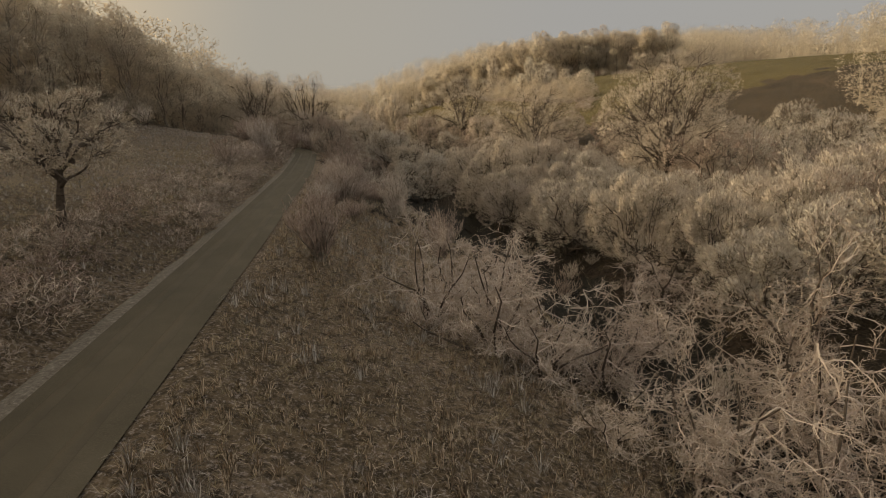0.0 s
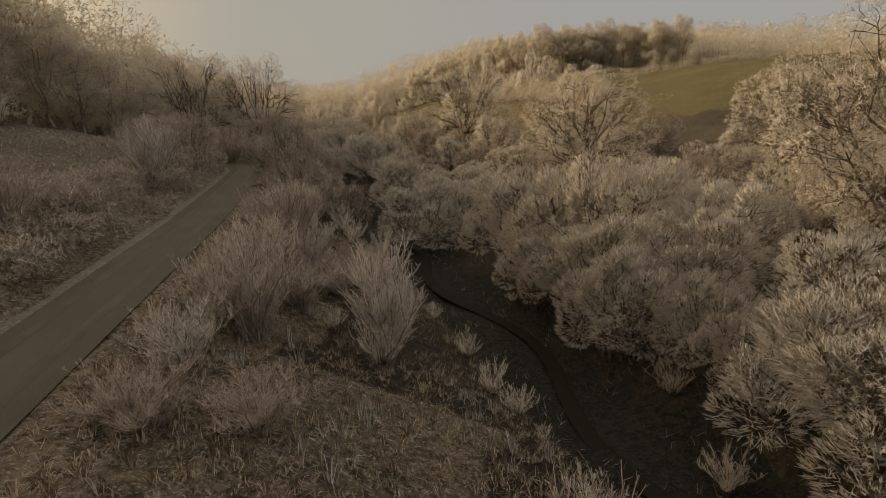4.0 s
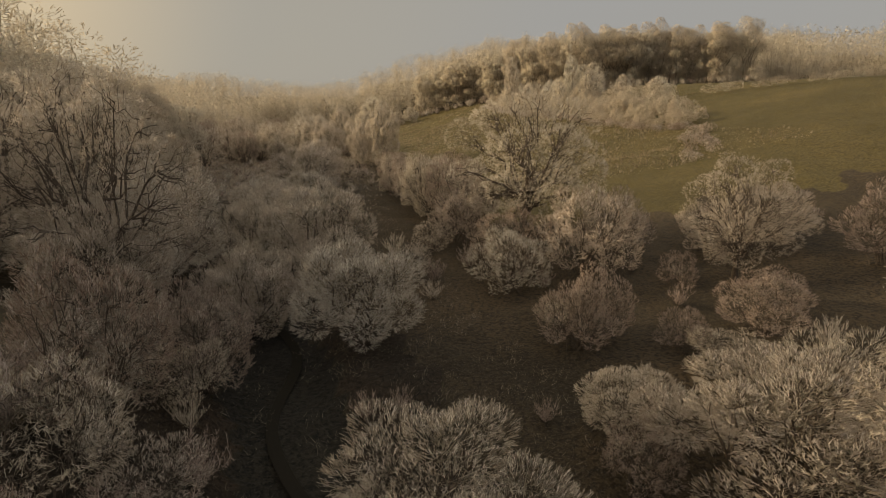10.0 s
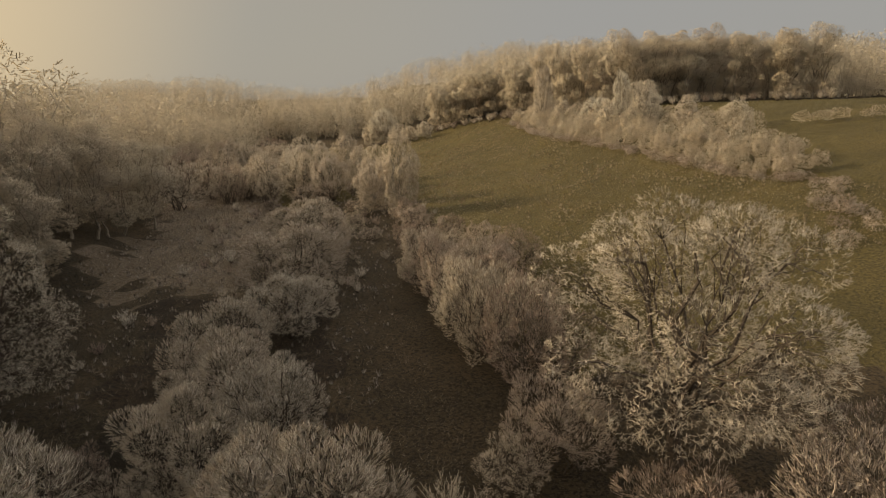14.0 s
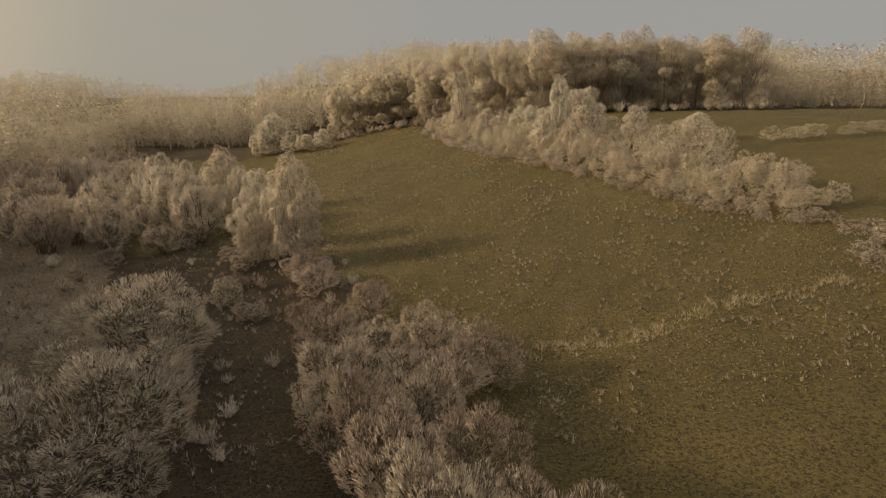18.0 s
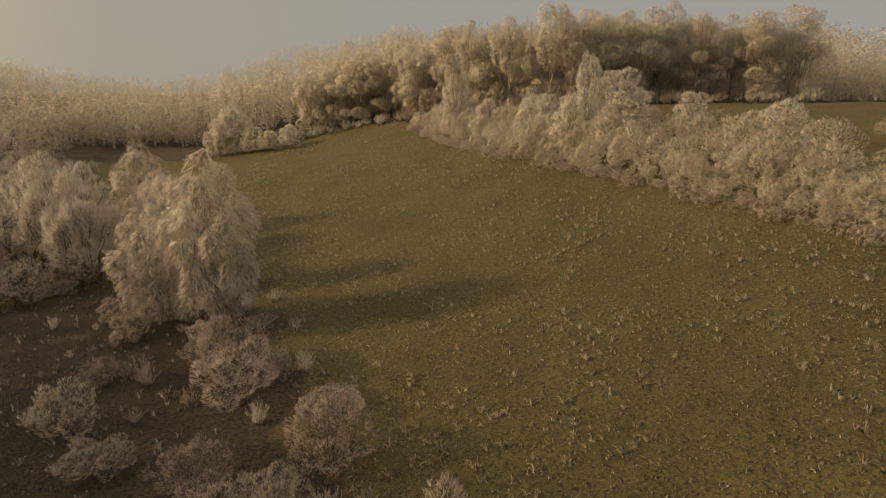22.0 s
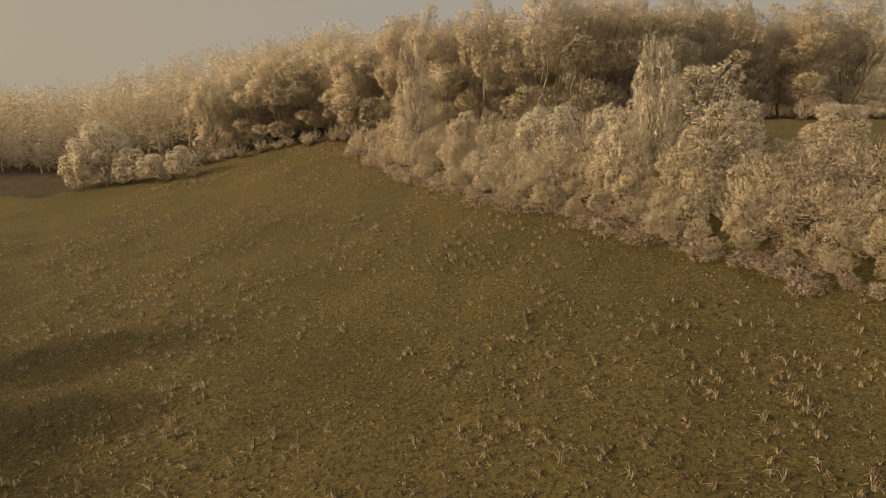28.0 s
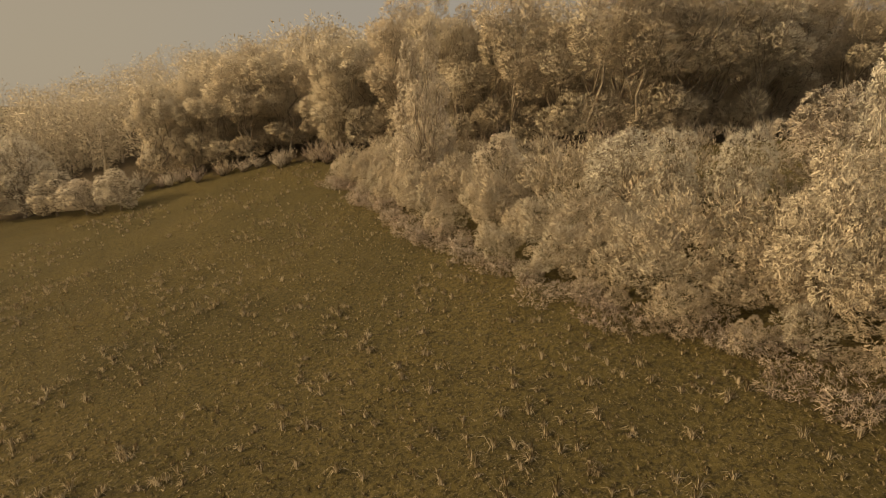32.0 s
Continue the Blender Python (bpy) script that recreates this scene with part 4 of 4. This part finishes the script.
TALL = dict(h=13, r=5, base=0.04, lobes=20, subs=9, lobe=0.3, sub=0.46, flat=1.1, sprays=12000, length=0.5, width=0.04, rise=-0.25, sides=5, spread=0.6, trunk=0.22, thick=0.2, core=1500, floor=-0.9, peak=0.2, loose=0.25)
talls = [make_plant("hedge_tree", 121 + k, TWIG_FULL, "full round tree gilded with thick hoar frost", "tree", bark=BARK_RIMED, inside=INNER_PALE, **TALL) for k in range(2)]
for x, y, h, r in [(42, 246.8, 14.5, 6.4), (36.8, 249.8, 18.6, 3.1), (33.4, 250.6, 11, 3.8), (38.6, 245.6, 8.5, 3.8), (35.5, 268, 9.5, 3.2), (39.5, 264, 9.5, 3), (21.5, 300, 20.5, 4.6), (27, 285, 9, 4), (34, 272, 10, 4.5), (-47, 362, 17.5, 7.5), (-39.5, 357, 9, 5.5), (-53, 364, 12, 6), (-33, 352, 7, 5), (-26, 348, 8, 4.5), (52, 240, 9, 4), (58, 225, 8, 4), (47, 262, 12, 5)]:
    put(talls, x, y, h, r, (13, 5), rng, "trees standing in the hedge")
drop(talls)

# ---- woods ----
FOREST = dict(h=26, r=5, base=0.07, lobes=11, subs=10, lobe=0.4, sub=0.46, flat=1.05, sprays=9500, length=0.65, width=0.044, rise=0.2, sides=4, spread=0.7, trunk=0.24, thick=0.18, core=2600, floor=-0.95, loose=0.3)
forest = [make_plant("forest_tree", 131 + k, TWIG_WOOD_HAZE, "tall frosted broadleaf tree at the edge of the wood", "tree", bark=BARK_RIMED, inside=INNER_WOOD_HAZE, **FOREST) for k in range(3)]
for x0, y0, x1, y1, n in [(-22, 366, 12, 348, 11), (12, 345, 50, 304, 15), (50, 303, 118, 290, 18), (-16, 374, 30, 340, 10), (34, 325, 110, 302, 16)]:
    for s in np.linspace(0, 1, n):
        x, y = x0 + (x1 - x0) * s + rng.uniform(-2.5, 2.5), y0 + (y1 - y0) * s + rng.uniform(-3, 3)
        put(forest, x, y, rng.uniform(19, 26) * (1 + 0.12 * (x > 8)), rng.uniform(5.2, 7.6), (26, 5), rng, "trees along the edge of the wood")
for y in np.arange(-26, 210, 6.5):
    for row in range(2 if y < 175 else 1):
        x = float(np.interp(y, [-40, 60, 100, 125, 160, 190, 235], [-62, -50, -48, -54, -68, -72, -104])) - 1.5 - 7 * row + rng.uniform(-1.5, 1.5)
        put(forest, x, y + rng.uniform(-2.5, 2.5), rng.uniform(15, 21), rng.uniform(3.8, 5.4), (26, 5), rng, "trees at the foot of the wooded hill")
drop(forest)


def far_tree(seed, sprays, sides, width):
    """A light tree for joined woods: vertices, facing and triangles of its crown and of its timber."""
    wood, boughs, twig, thin = plant(seed, 26, 5.5, base=0.02, lobes=14, subs=4, lobe=0.42, sub=0.52, flat=1.35, sprays=sprays, length=0.95, width=width, rise=0.15,
                                     sides=sides, spread=0.7, trunk=0.25, thick=0.2, core=80, floor=-0.95, loose=0.3, forks=0)
    for bough in boughs[::3]:
        wood.add(bough.v[0], bough.f[0])
    wood.add(np.concatenate(thin.v), np.concatenate(thin.f), np.concatenate(thin.m))
    return [(np.concatenate(o.v), np.concatenate(o.m), np.concatenate(o.f)) for o in (twig, wood)]


NEAR_TREES = [far_tree(401 + k, 1600, 2, 0.09) for k in range(3)]
FAR_TREES = [far_tree(411 + k, 640, 1, 0.17) for k in range(3)]


def woods(name, label, inside, box, step, tall, seed, rise=lambda x, y: 1.0):
    """Far woods: many trees joined."""
    rng = np.random.default_rng(seed)
    s, w = Soup(), Soup()
    spots = [(x, y, 1.0) for x in np.arange(box[0], box[2], step) for y in np.arange(box[1], box[3], step)]
    spots += [(x + step / 2, y + step / 2, 0.28) for x, y, k in spots if not all(inside(x + a, y + e) for a, e in ((10, -8), (-10, -10), (0, -16)))]
    for x, y, share in spots:
        px, py = x + rng.uniform(-0.45, 0.45) * step, y + rng.uniform(-0.45, 0.45) * step
        if not inside(px, py):
            continue
        front = not all(inside(px + a, py + c) for a, c in ((9, -6), (-9, -9), (0, -14)))
        h = rng.uniform(*tall) * share * rise(px, py)
        r = h * rng.uniform(0.24, 0.32) * (1 if share == 1 else 2)
        turn, at = rng.uniform(0, 6.28), np.array([px, py, float(land(px, py)) - 0.3])
        spin = np.array([[math.cos(turn), math.sin(turn), 0], [-math.sin(turn), math.cos(turn), 0], [0, 0, 1]])
        for (v, m, f), soup in zip((NEAR_TREES if front else FAR_TREES)[rng.integers(3)], (s, w)):
            soup.add(v * [r / 5.5, r / 5.5, h / 26] @ spin + at, f, m @ spin)
    root = new(name)
    w.object("timber", [INNER_WOOD_HAZE], root)
    s.object("canopy", TWIG_WOOD_HAZE, root)
    return tagged(root, label, "woods", kind="stuff")


def on_left(x, y):
    return x < np.interp(y, [-40, 60, 100, 125, 160, 190, 235, 270, 330, 420], [-76, -64, -62, -68, -80, -80, -106, -104, -108, -112])


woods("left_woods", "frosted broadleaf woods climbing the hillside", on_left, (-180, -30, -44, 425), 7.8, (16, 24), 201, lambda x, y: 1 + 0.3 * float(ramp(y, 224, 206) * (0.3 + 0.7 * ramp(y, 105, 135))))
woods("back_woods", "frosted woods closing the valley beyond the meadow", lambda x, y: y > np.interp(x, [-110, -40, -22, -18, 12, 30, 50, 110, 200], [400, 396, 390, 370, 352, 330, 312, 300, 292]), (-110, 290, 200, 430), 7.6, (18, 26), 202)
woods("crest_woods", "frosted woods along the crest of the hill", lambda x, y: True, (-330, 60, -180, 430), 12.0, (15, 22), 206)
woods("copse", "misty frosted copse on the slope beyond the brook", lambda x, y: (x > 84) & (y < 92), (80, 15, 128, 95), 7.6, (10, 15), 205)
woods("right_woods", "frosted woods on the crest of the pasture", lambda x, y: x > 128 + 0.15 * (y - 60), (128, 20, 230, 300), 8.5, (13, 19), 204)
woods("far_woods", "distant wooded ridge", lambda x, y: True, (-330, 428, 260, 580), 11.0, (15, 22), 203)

# ---- grass and undergrowth ----
def blades(name, label, mat, n, box, size, width, lean, inside, seed, per=1, clump=0.0):
    rng = np.random.default_rng(seed)
    x, y = rng.uniform(box[0], box[2], n), rng.uniform(box[1], box[3], n)
    ok = inside(x, y)
    x, y = np.repeat(x[ok], per), np.repeat(y[ok], per)
    x, y = x + rng.normal(size=len(x)) * clump, y + rng.normal(size=len(y)) * clump
    at = np.stack([x, y, ground_z(x, y) - 0.03], 1)
    s = Soup()
    s.spikes(rng, at, unit(np.stack([rng.normal(size=len(x)) * lean, rng.normal(size=len(x)) * lean, np.ones(len(x))], 1)), rng.uniform(*size, len(x)), width)
    return tagged(s.object(name, mat), label, "grass", kind="stuff")


def brook_off(x, y):
    return x - np.interp(y, BROOK_Y, BROOK_X)


def in_meadow(x, y):
    return (brook_off(x, y) > np.interp(y, [150, 212, 236], [30, 30, 8])) & (x < np.interp(y, [160, 184, 199, 219, 234, 249, 266, 285, 302, 340], [60, 46, 41, 36.5, 32.5, 28.5, 22.5, 19, 16, 10]))


def tufts(name, label, mat, n, box, size, per, width, inside, seed, spread=0.5):
    """Tussocks: clumps of blades that rise and arch outward."""
    rng = np.random.default_rng(seed)
    x, y = rng.uniform(box[0], box[2], n), rng.uniform(box[1], box[3], n)
    ok = inside(x, y)
    x, y = x[ok], y[ok]
    big = np.repeat(rng.uniform(*size, len(x)), per)
    at = np.repeat(np.stack([x, y, ground_z(x, y) - 0.04], 1), per, 0)
    m = len(at)
    a = rng.uniform(0, 2 * math.pi, m)
    out = np.stack([np.cos(a), np.sin(a), np.zeros(m)], 1)
    at = at + out * (big * rng.uniform(0, 0.22, m))[:, None]
    long, reach = big * rng.uniform(0.55, 1.2, m), rng.uniform(0.1, 1.0, m) * spread
    up = np.array([0, 0, 1.0])
    mid = at + out * (long * reach * 0.45)[:, None] + up * (long * (0.75 - 0.2 * reach))[:, None]
    tip = at + out * (long * reach * 1.25)[:, None] + up * (long * (1.0 - 0.75 * reach))[:, None]
    side = np.stack([-np.sin(a), np.cos(a), np.zeros(m)], 1) * (width * rng.uniform(0.6, 1.3, m))[:, None] / 2
    face = unit(out * 0.5 + up)
    side *= np.where(np.sum(np.cross(side, mid - at) * face, 1) < 0, -1.0, 1.0)[:, None]
    k = np.arange(m)[:, None] * 5
    s = Soup()
    s.add(np.stack([at - side, at + side, mid - side * 0.8, mid + side * 0.8, tip], 1),
          np.concatenate([k + [0, 1, 3], k + [0, 3, 2], k + [2, 3, 4]]), np.repeat(face, 5, 0))
    return tagged(s.object(name, mat), label, "grass", kind="stuff")


patchy = lambda x, y: np.sin(0.21 * x + 1.3 * np.sin(0.13 * y)) * np.sin(0.17 * y + 0.9 * np.sin(0.19 * x))
rng = np.random.default_rng(77)
tufts("tussock", "pale frosted tussocks scattered over the meadow", STRAW, 8500, (-40, 150, 60, 345), (0.35, 0.85), 24, 0.04,
      lambda x, y: in_meadow(x, y) & (patchy(x, y) + rng.normal(size=len(x)) * 0.35 > 0.0), 301, 0.95)
tufts("small_tussock", "small frosted tufts in the meadow turf", GRASS_BLADE, 42000, (-60, 150, 60, 310), (0.14, 0.36), 6, 0.05, in_meadow, 306, 0.9)
blades("ditch_grass", "band of tall frosted grass along a shallow ditch", GRASS_BLADE, 1500, (-6, 158, 40, 172), (0.4, 1.0), 0.05, 0.5,
       lambda x, y: np.abs(y - 163.5 - 0.06 * x - 0.8 * np.sin(0.3 * x)) < 1.2, 305, 8, 0.2)
blades("meadow_grass", "short frosted meadow grass", GRASS_BLADE, 90000, (-40, 150, 60, 290), (0.08, 0.22), 0.03, 0.9, in_meadow, 302)
off_road = lambda x, y: np.abs(x - np.interp(y, ROAD_Y, ROAD_X)) > 2.3
blades("verge_grass", "rank frosted grass beside the lane", GRASS_BLADE, 12000, (-30, -34, 14, 40), (0.15, 0.4), 0.022, 0.8,
       lambda x, y: off_road(x, y) & (brook_off(x, y) < -3), 303, 8, 0.09)
tufts("rank_tussock", "rank arching tussocks of brown grass tipped with rime", GRASS_RANK, 5200, (-14, -36, 14, 18), (0.2, 0.55), 20, 0.021,
      lambda x, y: off_road(x, y) & (brook_off(x, y) < -2.5) & (x > np.interp(y, ROAD_Y, ROAD_X)), 307, 0.9)
tufts("frosted_clump", "tall arching grass clumps white with rime on the verge", FROST_BLADE, 700, (-12, -36, 9, 20), (0.5, 1.0), 34, 0.02,
      lambda x, y: off_road(x, y) & (brook_off(x, y) < -4) & (x > np.interp(y, ROAD_Y, ROAD_X)) & (patchy(x * 3, y * 3) > 0.05), 310, 0.9)
tufts("field_tussock", "low white tussocks on the sloping field", FROST_BLADE, 5200, (-52, -30, -6, 62), (0.16, 0.42), 14, 0.035,
      lambda x, y: x < np.interp(y, ROAD_Y, ROAD_X) - 2.6, 308, 0.8)
tufts("floor_tussock", "rimed grass clumps on the valley floor", FROST_BLADE, 5200, (-110, 105, -18, 275), (0.3, 0.8), 12, 0.06,
      lambda x, y: (brook_off(x, y) < 26) & (x > np.interp(y, [100, 160, 190, 235, 270], [-48, -66, -72, -104, -88])) & (np.abs(brook_off(x, y)) > 1.5), 309, 0.8)
blades("undergrowth", "frosted brambles and dead stems on the brook banks", TWIG_LOW, 12000, (-60, -34, 40, 205), (0.2, 0.7), 0.022, 0.8,
       lambda x, y: off_road(x, y) & (np.abs(brook_off(x, y) - 1) < 17) & (np.abs(brook_off(x, y)) > 1.0), 304, 10, 0.4)
